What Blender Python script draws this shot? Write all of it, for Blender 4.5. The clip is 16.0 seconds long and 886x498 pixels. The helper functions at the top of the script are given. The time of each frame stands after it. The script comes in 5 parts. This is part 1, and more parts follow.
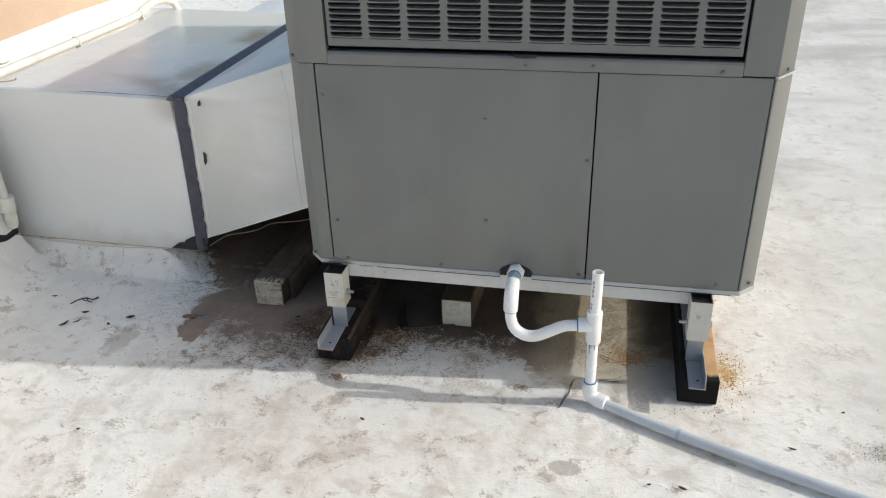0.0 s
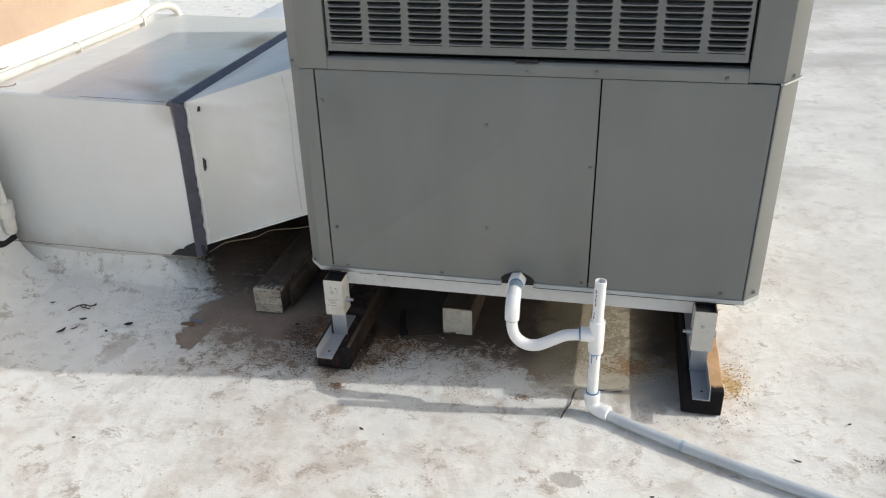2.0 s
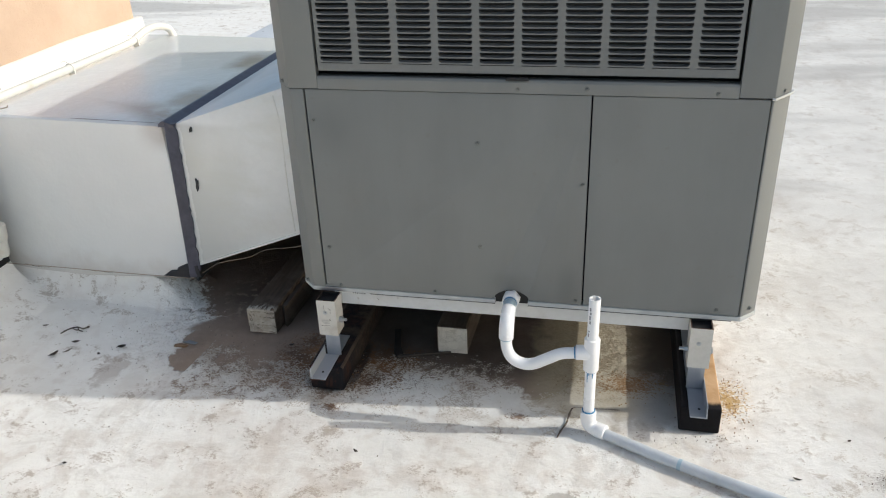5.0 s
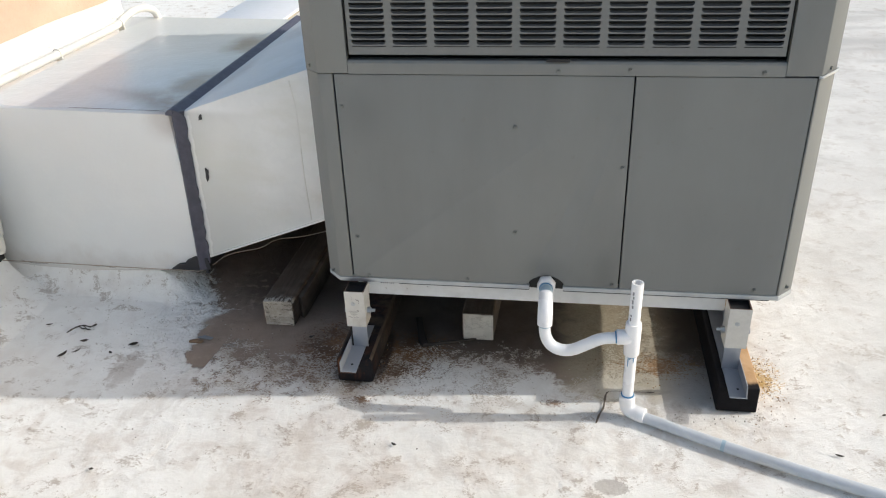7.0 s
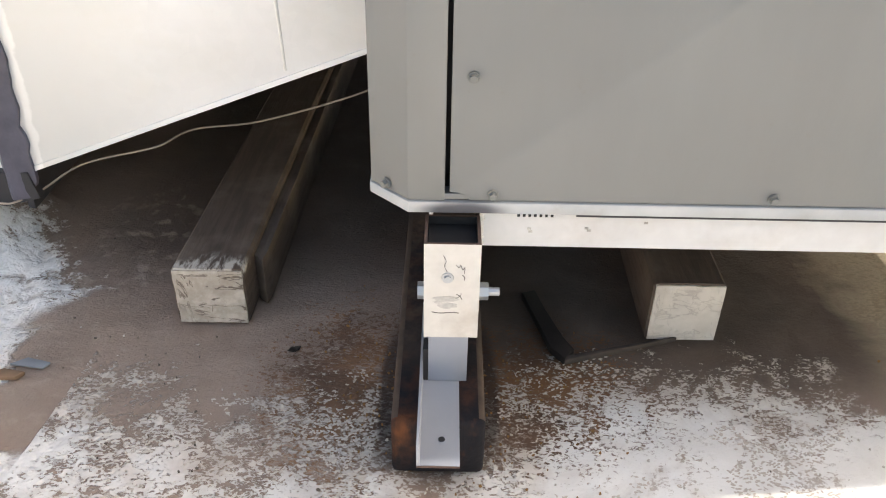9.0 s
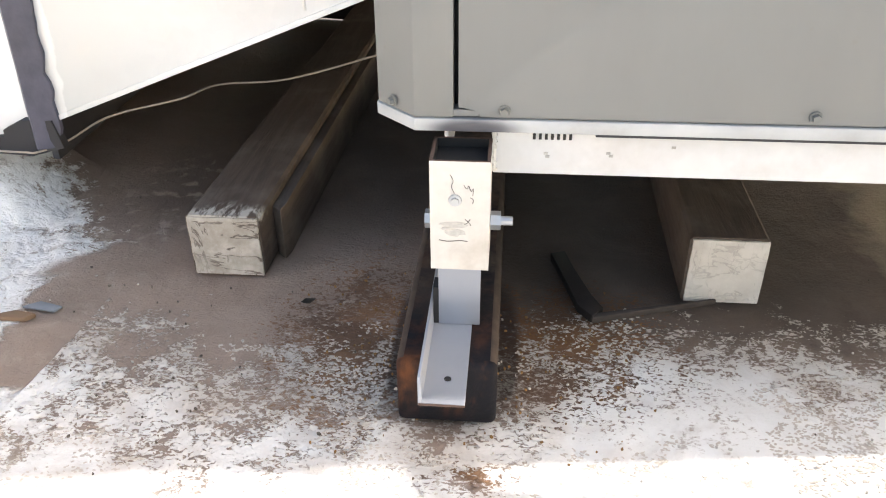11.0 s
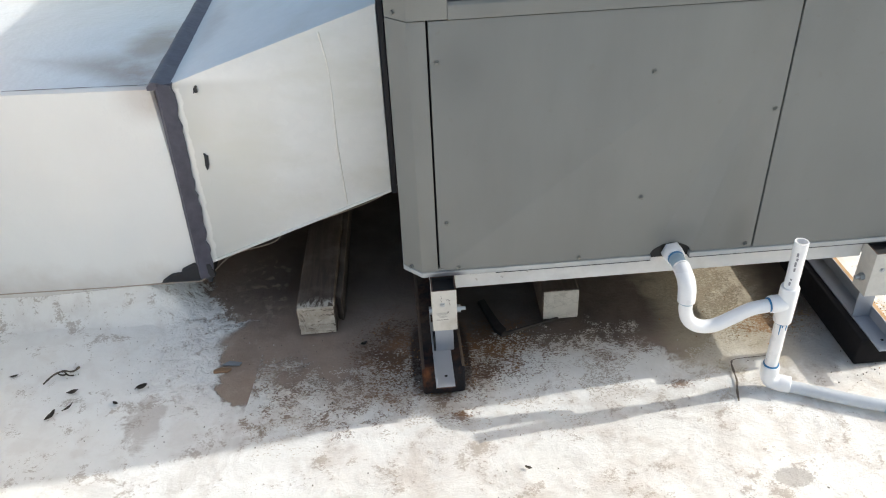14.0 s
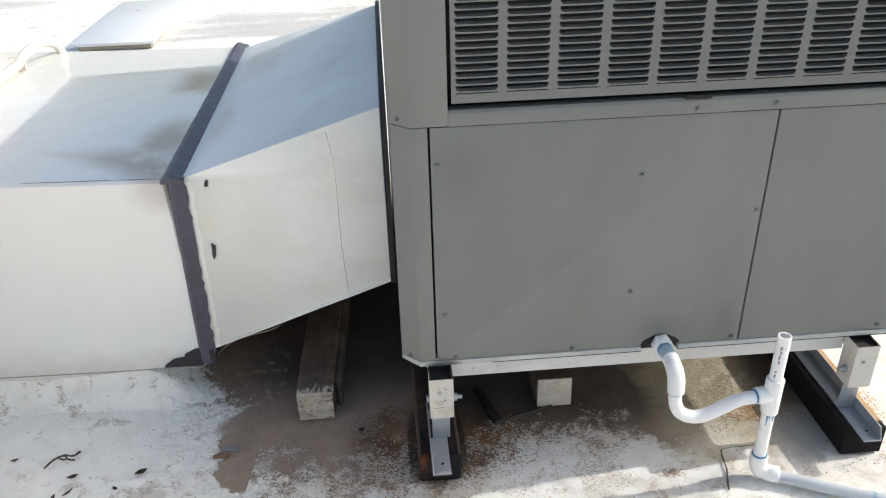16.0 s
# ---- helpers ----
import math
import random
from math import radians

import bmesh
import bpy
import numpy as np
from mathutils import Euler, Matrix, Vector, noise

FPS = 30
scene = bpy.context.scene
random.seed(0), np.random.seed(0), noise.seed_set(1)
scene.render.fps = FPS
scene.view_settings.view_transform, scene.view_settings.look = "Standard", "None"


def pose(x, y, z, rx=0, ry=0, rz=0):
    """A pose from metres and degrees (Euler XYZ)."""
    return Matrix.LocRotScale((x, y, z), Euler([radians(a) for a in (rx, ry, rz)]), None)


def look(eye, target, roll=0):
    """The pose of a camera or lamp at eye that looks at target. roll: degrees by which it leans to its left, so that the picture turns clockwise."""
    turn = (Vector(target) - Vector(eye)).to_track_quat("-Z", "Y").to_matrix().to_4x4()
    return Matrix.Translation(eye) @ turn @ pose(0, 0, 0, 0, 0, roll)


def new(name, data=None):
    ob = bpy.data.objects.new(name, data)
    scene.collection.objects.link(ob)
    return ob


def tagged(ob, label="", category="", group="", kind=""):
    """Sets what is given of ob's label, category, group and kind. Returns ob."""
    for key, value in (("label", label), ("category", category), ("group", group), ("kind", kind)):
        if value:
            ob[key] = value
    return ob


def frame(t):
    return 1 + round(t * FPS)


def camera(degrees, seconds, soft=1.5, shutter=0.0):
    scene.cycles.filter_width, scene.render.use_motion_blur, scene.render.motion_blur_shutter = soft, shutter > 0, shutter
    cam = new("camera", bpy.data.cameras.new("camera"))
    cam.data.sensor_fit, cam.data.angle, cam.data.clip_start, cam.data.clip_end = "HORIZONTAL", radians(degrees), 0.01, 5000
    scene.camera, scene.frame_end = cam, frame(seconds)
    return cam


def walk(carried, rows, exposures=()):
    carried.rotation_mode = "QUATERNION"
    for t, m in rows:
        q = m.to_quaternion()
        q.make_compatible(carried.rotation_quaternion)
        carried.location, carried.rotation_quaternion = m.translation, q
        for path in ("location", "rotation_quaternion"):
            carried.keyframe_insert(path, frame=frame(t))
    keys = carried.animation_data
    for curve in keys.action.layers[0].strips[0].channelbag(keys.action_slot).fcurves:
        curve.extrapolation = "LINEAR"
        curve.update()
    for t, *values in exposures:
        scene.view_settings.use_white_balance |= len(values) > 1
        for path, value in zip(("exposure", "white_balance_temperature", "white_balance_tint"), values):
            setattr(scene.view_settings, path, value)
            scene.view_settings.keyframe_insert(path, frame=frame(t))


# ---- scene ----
cam = camera(58.0, 16.0, soft=1.1)
PATH = [
    (0, (-0.03, 0.097, 1.319), (-0.411, 1.811, 0.363), -1.7),
    (0.5, (-0.039, 0.11, 1.309), (-0.408, 1.803, 0.31), -1.0),
    (1, (-0.026, 0.121, 1.302), (-0.382, 1.819, 0.306), -1.2),
    (1.5, (-0.028, 0.128, 1.309), (-0.389, 1.833, 0.329), -1.4),
    (2, (-0.029, 0.119, 1.308), (-0.419, 1.841, 0.368), -1.6),
    (2.5, (-0.026, 0.124, 1.315), (-0.426, 1.84, 0.368), -2.0),
    (3, (-0.022, 0.119, 1.311), (-0.419, 1.84, 0.372), -2.3),
    (3.5, (-0.013, 0.124, 1.308), (-0.405, 1.839, 0.358), -2.7),
    (6, (-0.02, 0.149, 1.316), (-0.402, 1.902, 0.431), -1.6),
    (6.5, (-0.099, 0.154, 1.333), (-0.389, 1.917, 0.434), -1.0),
    (7, (-0.2, 0.158, 1.316), (-0.491, 1.888, 0.356), -2.3),
    (7.5, (-0.314, 0.401, 1.233), (-0.749, 2.075, 0.229), -5.8),
    (8, (-0.452, 0.743, 1.103), (-0.859, 2.361, 0.0), -4.4),
    (8.5, (-0.614, 0.979, 0.903), (-0.772, 2.57, -0.298), -0.7),
    (9, (-0.721, 1.224, 0.643), (-0.72, 2.899, -0.451), 1.1),
    (11.5, (-0.666, 1.214, 0.54), (-0.865, 2.913, -0.495), -1.7),
    (12, (-0.665, 1.184, 0.587), (-0.884, 2.87, -0.466), -3.0),
    (12.5, (-0.673, 1.135, 0.747), (-0.798, 2.77, -0.398), -2.2),
    (13, (-0.644, 0.997, 1.02), (-0.922, 2.558, -0.199), -5.2),
    (13.5, (-0.686, 0.773, 1.189), (-0.753, 2.429, 0.069), -5.2),
    (14, (-0.779, 0.517, 1.262), (-0.691, 2.162, 0.127), -2.7),
    (14.5, (-0.756, 0.502, 1.294), (-0.644, 2.165, 0.189), -4.5),
    (15, (-0.715, 0.517, 1.276), (-0.575, 2.169, 0.157), -3.4),
    (15.5, (-0.72, 0.51, 1.301), (-0.609, 2.205, 0.245), -1.1),
    (16, (-0.793, 0.478, 1.328), (-0.672, 2.219, 0.352), -1.7),
]
EXPOSURES = [
    (0.0, 0.19, 6620, 6),
    (6.0, 0.26, 6570, 6),
    (7.0, 0.33, 6620, 7),
    (8.0, 0.57, 6810, 9),
    (8.5, 0.88, 6960, 9),
    (9.0, 1.45, 7210, 12),
    (11.5, 1.73, 7010, 11),
    (12.5, 1.42, 6810, 7),
    (13.0, 1.13, 6680, 6),
    (13.5, 0.63, 6620, 6),
    (14.5, 0.69, 6630, 6),
    (15.0, 0.57, 6610, 7),
    (16.0, 0.64, 6710, 7),
]
walk(cam, [(t, look(eye, target, roll)) for t, eye, target, roll in PATH], EXPOSURES)


# ---------- world and sun ----------
SUN = Vector((1.65, 0.188, 1.0)).normalized()
world = bpy.data.worlds.new("sky")
scene.world = world
world.use_nodes = True
wn = world.node_tree.nodes
wn.clear()
sky = wn.new("ShaderNodeTexSky")
sky.sky_type, sky.sun_disc = "NISHITA", False
sky.sun_elevation = math.asin(SUN.z)
sky.sun_rotation = math.atan2(SUN.x, SUN.y)
sky.air_density, sky.dust_density, sky.ozone_density = 1.2, 3.0, 0.45
back = wn.new("ShaderNodeBackground")
back.inputs["Strength"].default_value = 0.15
wout = wn.new("ShaderNodeOutputWorld")
world.node_tree.links.new(sky.outputs[0], back.inputs[0])
world.node_tree.links.new(back.outputs[0], wout.inputs[0])

sun_data = bpy.data.lights.new("sun", "SUN")
sun_data.energy, sun_data.angle, sun_data.color = 2.2, radians(0.7), (1.0, 0.985, 0.965)
sun = new("sun", sun_data)
sun.matrix_world = look(SUN * 20, (0, 0, 0))


# ---------- materials ----------
class Shade:
    """A small helper for writing node materials."""

    def __init__(self, name):
        self.mat = bpy.data.materials.new(name)
        self.mat.use_nodes = True
        self.tree = self.mat.node_tree
        self.bsdf = self.tree.nodes["Principled BSDF"]
        self.pos = self.tree.nodes.new("ShaderNodeNewGeometry").outputs["Position"]
        self.rand = self.tree.nodes.new("ShaderNodeObjectInfo").outputs["Random"]

    def node(self, kind, **sockets):
        n = self.tree.nodes.new(kind)
        for key, value in sockets.items():
            self.put(n.inputs[int(key[1:]) if key[0] == "i" and key[1:].isdigit() else key], value)
        return n

    def put(self, socket, value):
        if isinstance(value, bpy.types.NodeSocket):
            self.tree.links.new(value, socket)
        elif isinstance(value, tuple) and len(value) == 3 and socket.type == "RGBA":
            socket.default_value = (*value, 1)
        else:
            socket.default_value = value

    def math(self, op, a, b=0.0, c=0.0):
        n = self.node("ShaderNodeMath", i0=a, i1=b, i2=c)
        n.operation = op
        return n.outputs[0]

    def add(self, a, b): return self.math("ADD", a, b)
    def sub(self, a, b): return self.math("SUBTRACT", a, b)
    def mul(self, a, b): return self.math("MULTIPLY", a, b)
    def top(self, a, b): return self.math("MAXIMUM", a, b)

    def xyz(self, vector=None):
        return self.node("ShaderNodeSeparateXYZ", i0=vector or self.pos).outputs

    def scaled(self, v):
        n = self.node("ShaderNodeVectorMath", i0=self.pos, i1=v)
        n.operation = "MULTIPLY"
        return n.outputs[0]

    def noise(self, scale, detail=4.0, rough=0.55, warp=0.0, vector=None):
        return self.node("ShaderNodeTexNoise", Vector=vector or self.pos, Scale=scale, Detail=detail, Roughness=rough, Distortion=warp).outputs[0]

    def ramp(self, value, lo, hi, a=0.0, b=1.0):
        n = self.node("ShaderNodeMapRange", i0=value, i1=lo, i2=hi, i3=a, i4=b)
        n.interpolation_type = "SMOOTHSTEP"
        return n.outputs[0]

    def mix(self, f, a, b):
        n = self.tree.nodes.new("ShaderNodeMix")
        n.data_type = "RGBA"
        self.put(n.inputs[0], f), self.put(n.inputs[6], a), self.put(n.inputs[7], b)
        return n.outputs[2]

    def bump(self, height, strength=0.3, distance=0.01):
        n = self.node("ShaderNodeBump", Height=height, Strength=strength, Distance=distance)
        self.put(self.bsdf.inputs["Normal"], n.outputs[0])

    def blob(self, x, y, cx, cy, rx, ry):
        """1 in the middle of an ellipse on the ground, 0 on its rim and below 0 outside."""
        u, v = self.mul(self.sub(x, cx), 1 / rx), self.mul(self.sub(y, cy), 1 / ry)
        return self.sub(1.0, self.math("SQRT", self.add(self.mul(u, u), self.mul(v, v))))

    def done(self, color=None, rough=None, metal=0.0, **more):
        for key, value in (("Base Color", color), ("Roughness", rough), ("Metallic", metal), *more.items()):
            if value is not None:
                self.put(self.bsdf.inputs[key], value)
        return self.mat


def paint(name, color, rough=0.5, metal=0.0, grain=60.0, vary=0.12, relief=0.05, dirt=0.0, dirt_color=(0.2, 0.16, 0.12)):
    """A painted or plain surface with fine grain, a broad mottle and some dirt."""
    s = Shade(name)
    broad, fine = s.noise(4.0, 5), s.noise(grain, 3)
    dark = tuple(c * (1 - vary) for c in color)
    lite = tuple(min(1.0, c * (1 + vary)) for c in color)
    col = s.mix(s.ramp(s.add(s.mul(broad, 0.6), s.mul(fine, 0.4)), 0.3, 0.7), dark, lite)
    if dirt:
        col = s.mix(s.mul(s.ramp(s.noise(9.0, 8, 0.65), 0.52, 0.75), dirt), col, dirt_color)
    s.bump(s.add(fine, s.mul(broad, 2.0)), relief, 0.004)
    return s.done(col, s.ramp(broad, 0.3, 0.7, max(0.05, rough - 0.08), min(1.0, rough + 0.08)), metal)


def roof_coating():
    """White elastomeric roof coating, dirty, flaking off to brown under the machine, with rust by its feet."""
    s = Shade("white_roof_coating")
    x, y, _ = s.xyz()
    broad, mid, grit = s.noise(1.7, 6, 0.6), s.noise(9.0, 7, 0.65, 0.4), s.noise(300.0, 2)
    flake, lump = s.noise(215.0, 5, 0.6, 0.9, s.scaled((0.72, 1.1, 1.0))), s.noise(21.0, 7, 0.7, 0.6)
    # the coat itself: white, with tan and pinkish dirt washed into the hollows
    col = s.mix(s.ramp(mid, 0.34, 0.66), (0.752, 0.734, 0.700), (0.85, 0.837, 0.810))
    mottle = s.ramp(s.add(s.mul(s.noise(13.0, 4, 0.55, 0.5), 0.75), s.mul(broad, 0.25)), 0.49, 0.62)
    col = s.mix(s.mul(mottle, s.ramp(x, 0.2, 0.7, 0.42, 0.25)), col, (0.53, 0.462, 0.405))
    thick = s.mul(s.ramp(x, -1.0, -1.14), s.mul(s.ramp(x, -1.48, -1.25), s.mul(s.ramp(y, 1.66, 1.9), s.ramp(y, 2.5, 2.3))))
    shy = s.mul(s.ramp(x, -1.1, -1.3), s.ramp(y, 1.55, 1.8))   # kept whiter beside the duct
    wash = s.ramp(s.add(s.mul(broad, 0.6), s.mul(mid, 0.5)), 0.52, 0.68)
    col = s.mix(s.mul(wash, s.mul(s.ramp(shy, 0.0, 1.0, 0.5, 0.12), s.ramp(x, 0.3, 0.7, 1.0, 0.6))), col, (0.51, 0.44, 0.385))
    col = s.mix(s.mul(s.ramp(s.noise(3.1, 6, 0.62, 0.6, s.scaled((1.6, 0.8, 1.0))), 0.54, 0.68), s.ramp(shy, 0.0, 1.0, 0.38, 0.15)), col, (0.47, 0.40, 0.345))
    smudge = s.ramp(s.add(s.mul(s.noise(6.0, 7, 0.68, 0.9, s.scaled((0.8, 1.3, 1.0))), 0.8), s.mul(lump, 0.2)), 0.52, 0.62)
    col = s.mix(s.mul(smudge, s.mul(s.ramp(x, 0.3, 0.7, 0.32, 0.3), s.ramp(shy, 0.0, 1.0, 1.0, 0.45))), col, (0.45, 0.405, 0.36))
    col = s.mix(s.mul(s.ramp(x, 0.2, 0.7), s.ramp(broad, 0.3, 0.7, 0.25, 0.55)), col, (0.49, 0.487, 0.480))   # an even grey film on the open side
    col = s.mix(s.mul(shy, 0.5), col, (0.86, 0.85, 0.825))
    # scattered brown scabs and pinholes where the coat has lifted
    scab = s.ramp(s.add(s.add(s.mul(flake, 0.30), s.mul(lump, 0.50)), s.mul(mid, 0.40)), 0.645, 0.695)
    col = s.mix(s.mul(scab, s.ramp(x, 0.4, 0.8, 0.6, 0.25)), col, (0.34, 0.275, 0.215))
    # bare brown ground under the machine and the duct
    u = s.add(s.add(x, s.mul(s.sub(mid, 0.5), 0.16)), s.mul(s.sub(lump, 0.5), 0.05))
    v = s.add(s.add(y, s.mul(s.sub(mid, 0.5), 0.22)), s.mul(s.sub(lump, 0.5), 0.06))
    west = s.ramp(u, -0.50, -0.74)
    deep = s.add(s.mul(west, s.ramp(s.add(v, 0.05), 1.64, 2.08)), s.mul(s.sub(1.0, west), s.ramp(v, 1.755, 2.05)))
    sides = s.mul(s.ramp(u, -1.34, -0.98), s.ramp(u, 0.16, -0.16))
    behind = s.mul(s.mul(s.ramp(v, 1.96, 2.08), s.ramp(s.add(u, s.mul(v, 0.9)), 0.63, 0.73)), s.ramp(u, 0.12, -0.10))
    east = s.mul(s.mul(s.ramp(u, 0.03, 0.10), s.ramp(u, 0.26, 0.20)), s.ramp(v, 1.84, 2.06))
    field = s.mul(s.top(s.top(s.mul(deep, sides), behind), east), s.ramp(v, 3.55, 3.25))
    lap = s.ramp(s.sub(x, s.mul(s.sub(y, 1.9), 0.1)), -1.146, -1.150)
    tongue = s.top(s.sub(s.blob(u, v, -1.185, 1.91, 0.062, 0.14), s.sub(1.0, lap)), s.blob(u, v, -1.10, 2.03, 0.16, 0.07))
    tongue = s.top(tongue, s.top(s.blob(u, v, -0.955, 1.92, 0.035, 0.07), s.blob(u, v, -0.17, 1.95, 0.09, 0.13)))
    tongue = s.ramp(tongue, -0.05, 0.20)
    soil = s.mul(s.ramp(s.blob(u, v, -0.75, 1.89, 0.27, 0.17), 0.0, 0.55), 0.66)
    field = s.top(field, soil)
    speck = s.add(s.mul(s.sub(flake, 0.5), 2.6), s.mul(s.sub(lump, 0.5), 2.4))
    worn = s.mul(s.ramp(s.add(field, s.mul(speck, s.ramp(field, 1.0, 0.8, 0.25, 1.05))), 0.38, 0.64), s.ramp(field, 0.03, 0.3))
    worn = s.top(worn, tongue)
    brown = s.mix(s.ramp(mid, 0.3, 0.7), (0.235, 0.172, 0.134), (0.335, 0.255, 0.205))
    brown = s.mix(s.mul(s.ramp(flake, 0.60, 0.72), 0.2), brown, (0.40, 0.35, 0.30))
    # shade under the machine and duct, painted into the brown dirt as near-black
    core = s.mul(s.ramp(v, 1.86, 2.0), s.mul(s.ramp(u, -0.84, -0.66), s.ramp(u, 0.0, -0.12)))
    under_shade = s.top(s.top(core, s.mul(east, 0.9)), s.mul(s.ramp(v, 2.03, 2.24), s.mul(s.ramp(u, -1.35, -1.10), s.ramp(u, 0.0, -0.25))))
    under_shade = s.mul(under_shade, s.ramp(v, 3.5, 3.2))
    brown = s.mix(s.mul(under_shade, s.ramp(s.add(s.mul(mid, 0.5), s.mul(broad, 0.5)), 0.38, 0.62, 0.95, 0.7)), brown, (0.042, 0.028, 0.021))
    col = s.mix(s.mul(s.ramp(field, 0.15, 0.75), 0.7), col, (0.50, 0.43, 0.355))   # soiled scraps of coat among the brown
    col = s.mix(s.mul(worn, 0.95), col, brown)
    # grey-brown tone under the right end, darker inwards
    right_tone = s.mul(s.mul(s.ramp(u, -0.03, 0.06), s.ramp(u, 0.32, 0.24)), s.mul(s.ramp(v, 1.74, 1.80), s.ramp(v, 2.4, 2.2)))
    col = s.mix(s.mul(right_tone, 0.72), col, s.mix(s.ramp(v, 1.8, 2.05), (0.41, 0.375, 0.335), (0.17, 0.13, 0.10)))
    faint = s.ramp(s.add(s.blob(u, v, -1.37, 1.79, 0.05, 0.12), s.mul(s.sub(lump, 0.5), 1.2)), 0.15, 0.5)
    col = s.mix(s.mul(faint, 0.5), col, (0.40, 0.34, 0.29))
    sallow = s.mul(s.mul(s.ramp(u, -0.22, -0.12), s.ramp(u, 0.16, 0.02)), s.mul(s.ramp(v, 1.76, 1.84), s.ramp(v, 2.5, 2.2)))
    col = s.mix(s.mul(sallow, 0.7), col, (0.47, 0.41, 0.295))
    col = s.mix(s.mul(s.mul(sallow, s.ramp(v, 1.8, 2.0)), s.mul(s.ramp(s.add(s.mul(flake, 0.6), s.mul(lump, 0.4)), 0.46, 0.56), 0.5)), col, (0.21, 0.165, 0.115))
    # rust, as stains and as orange crumbs
    rust = s.top(s.blob(x, y, -0.83, 1.93, 0.15, 0.22), s.blob(x, y, -0.60, 1.92, 0.17, 0.17))
    right = s.top(s.blob(x, y, 0.325, 1.915, 0.085, 0.13), s.blob(x, y, 0.07, 1.94, 0.14, 0.08))
    rust = s.top(rust, s.top(s.top(s.blob(x, y, -0.70, 1.715, 0.06, 0.03), s.blob(x, y, -0.20, 1.76, 0.05, 0.025)), right))
    crumbs = s.ramp(s.add(rust, s.add(s.mul(s.sub(flake, 0.5), 3.0), s.mul(s.sub(lump, 0.5), 1.6))), 0.45, 0.75)
    hue = s.mix(s.ramp(right, -0.1, 0.2), s.mix(s.ramp(mid, 0.35, 0.65), (0.10, 0.048, 0.024), (0.24, 0.11, 0.04)), s.mix(s.ramp(x, 0.10, 0.2), (0.30, 0.15, 0.055), (0.50, 0.31, 0.085)))
    col = s.mix(s.mul(crumbs, s.mul(s.ramp(rust, 0.0, 0.3), s.ramp(x, 0.1, 0.25, 0.75, 0.85))), col, hue)
    # black rim round the near sleeper's end
    black_mark = s.top(s.blob(x, y, -0.722, 1.845, 0.082, 0.092), s.mul(s.ramp(s.math("ABSOLUTE", s.add(x, 0.722)), 0.078, 0.048), s.mul(s.ramp(y, 1.80, 1.86), s.ramp(y, 2.08, 1.90))))
    black_mark = s.mul(s.ramp(s.add(black_mark, s.mul(s.sub(mid, 0.5), 0.5)), 0.02, 0.45), s.ramp(y, 2.6, 2.2))
    col = s.mix(s.mul(black_mark, 0.72), col, (0.022, 0.018, 0.019))
    # dried puddles in front, and a grey wash far off
    pond = s.ramp(s.add(s.blob(x, y, -0.07, 1.485, 0.042, 0.026), s.mul(s.sub(flake, 0.5), 0.9)), 0.0, 0.2)
    pond = s.top(pond, s.ramp(s.add(s.blob(x, y, 0.66, 1.66, 0.09, 0.06), s.mul(s.sub(flake, 0.5), 2.6)), 0.35, 0.6))
    col = s.mix(s.mul(pond, 0.65), col, (0.34, 0.31, 0.28))
    far = s.ramp(s.noise(0.7, 4, 0.6, 0.3, s.scaled((0.5, 1.6, 1.0))), 0.48, 0.62)
    col = s.mix(s.mul(s.mul(far, s.ramp(y, 2.2, 3.6)), 0.65), col, (0.40, 0.39, 0.38))
    # lumpier and pitted where the coat is thick beside the duct
    knob = s.noise(36.0, 3, 0.55, 0.3)
    dab = s.mul(s.noise(17.0, 3, 0.5, 0.2), s.ramp(y, 4.0, 2.6))
    pit = s.mul(s.ramp(s.add(thick, s.mul(s.sub(mid, 0.5), 2.0)), 0.6, 1.1), s.ramp(knob, 0.48, 0.32))
    col = s.mix(s.mul(pit, 0.55), col, (0.40, 0.335, 0.27))
    lump = s.add(lump, s.mul(s.mul(thick, s.sub(1.0, worn)), s.mul(s.ramp(knob, 0.3, 0.6), 1.9)))
    calm = s.mul(s.ramp(x, 0.35, 0.8, 1.0, 0.45), s.ramp(y, 2.4, 4.0, 1.0, 0.5))
    s.bump(s.mul(calm, s.add(s.add(s.add(s.mul(mid, 1.0), s.mul(s.mul(dab, s.sub(1.0, s.mul(worn, 0.85))), 0.7)), s.add(s.mul(lump, 0.5), s.mul(s.mul(flake, 0.3), s.ramp(worn, 0.0, 1.0, 0.35, 1.0)))), s.add(s.mul(worn, -0.4), s.mul(grit, 0.1)))), 0.75, 0.008)
    return s.done(col, s.ramp(mid, 0.3, 0.7, 0.62, 0.9), **{"Specular IOR Level": 0.22})


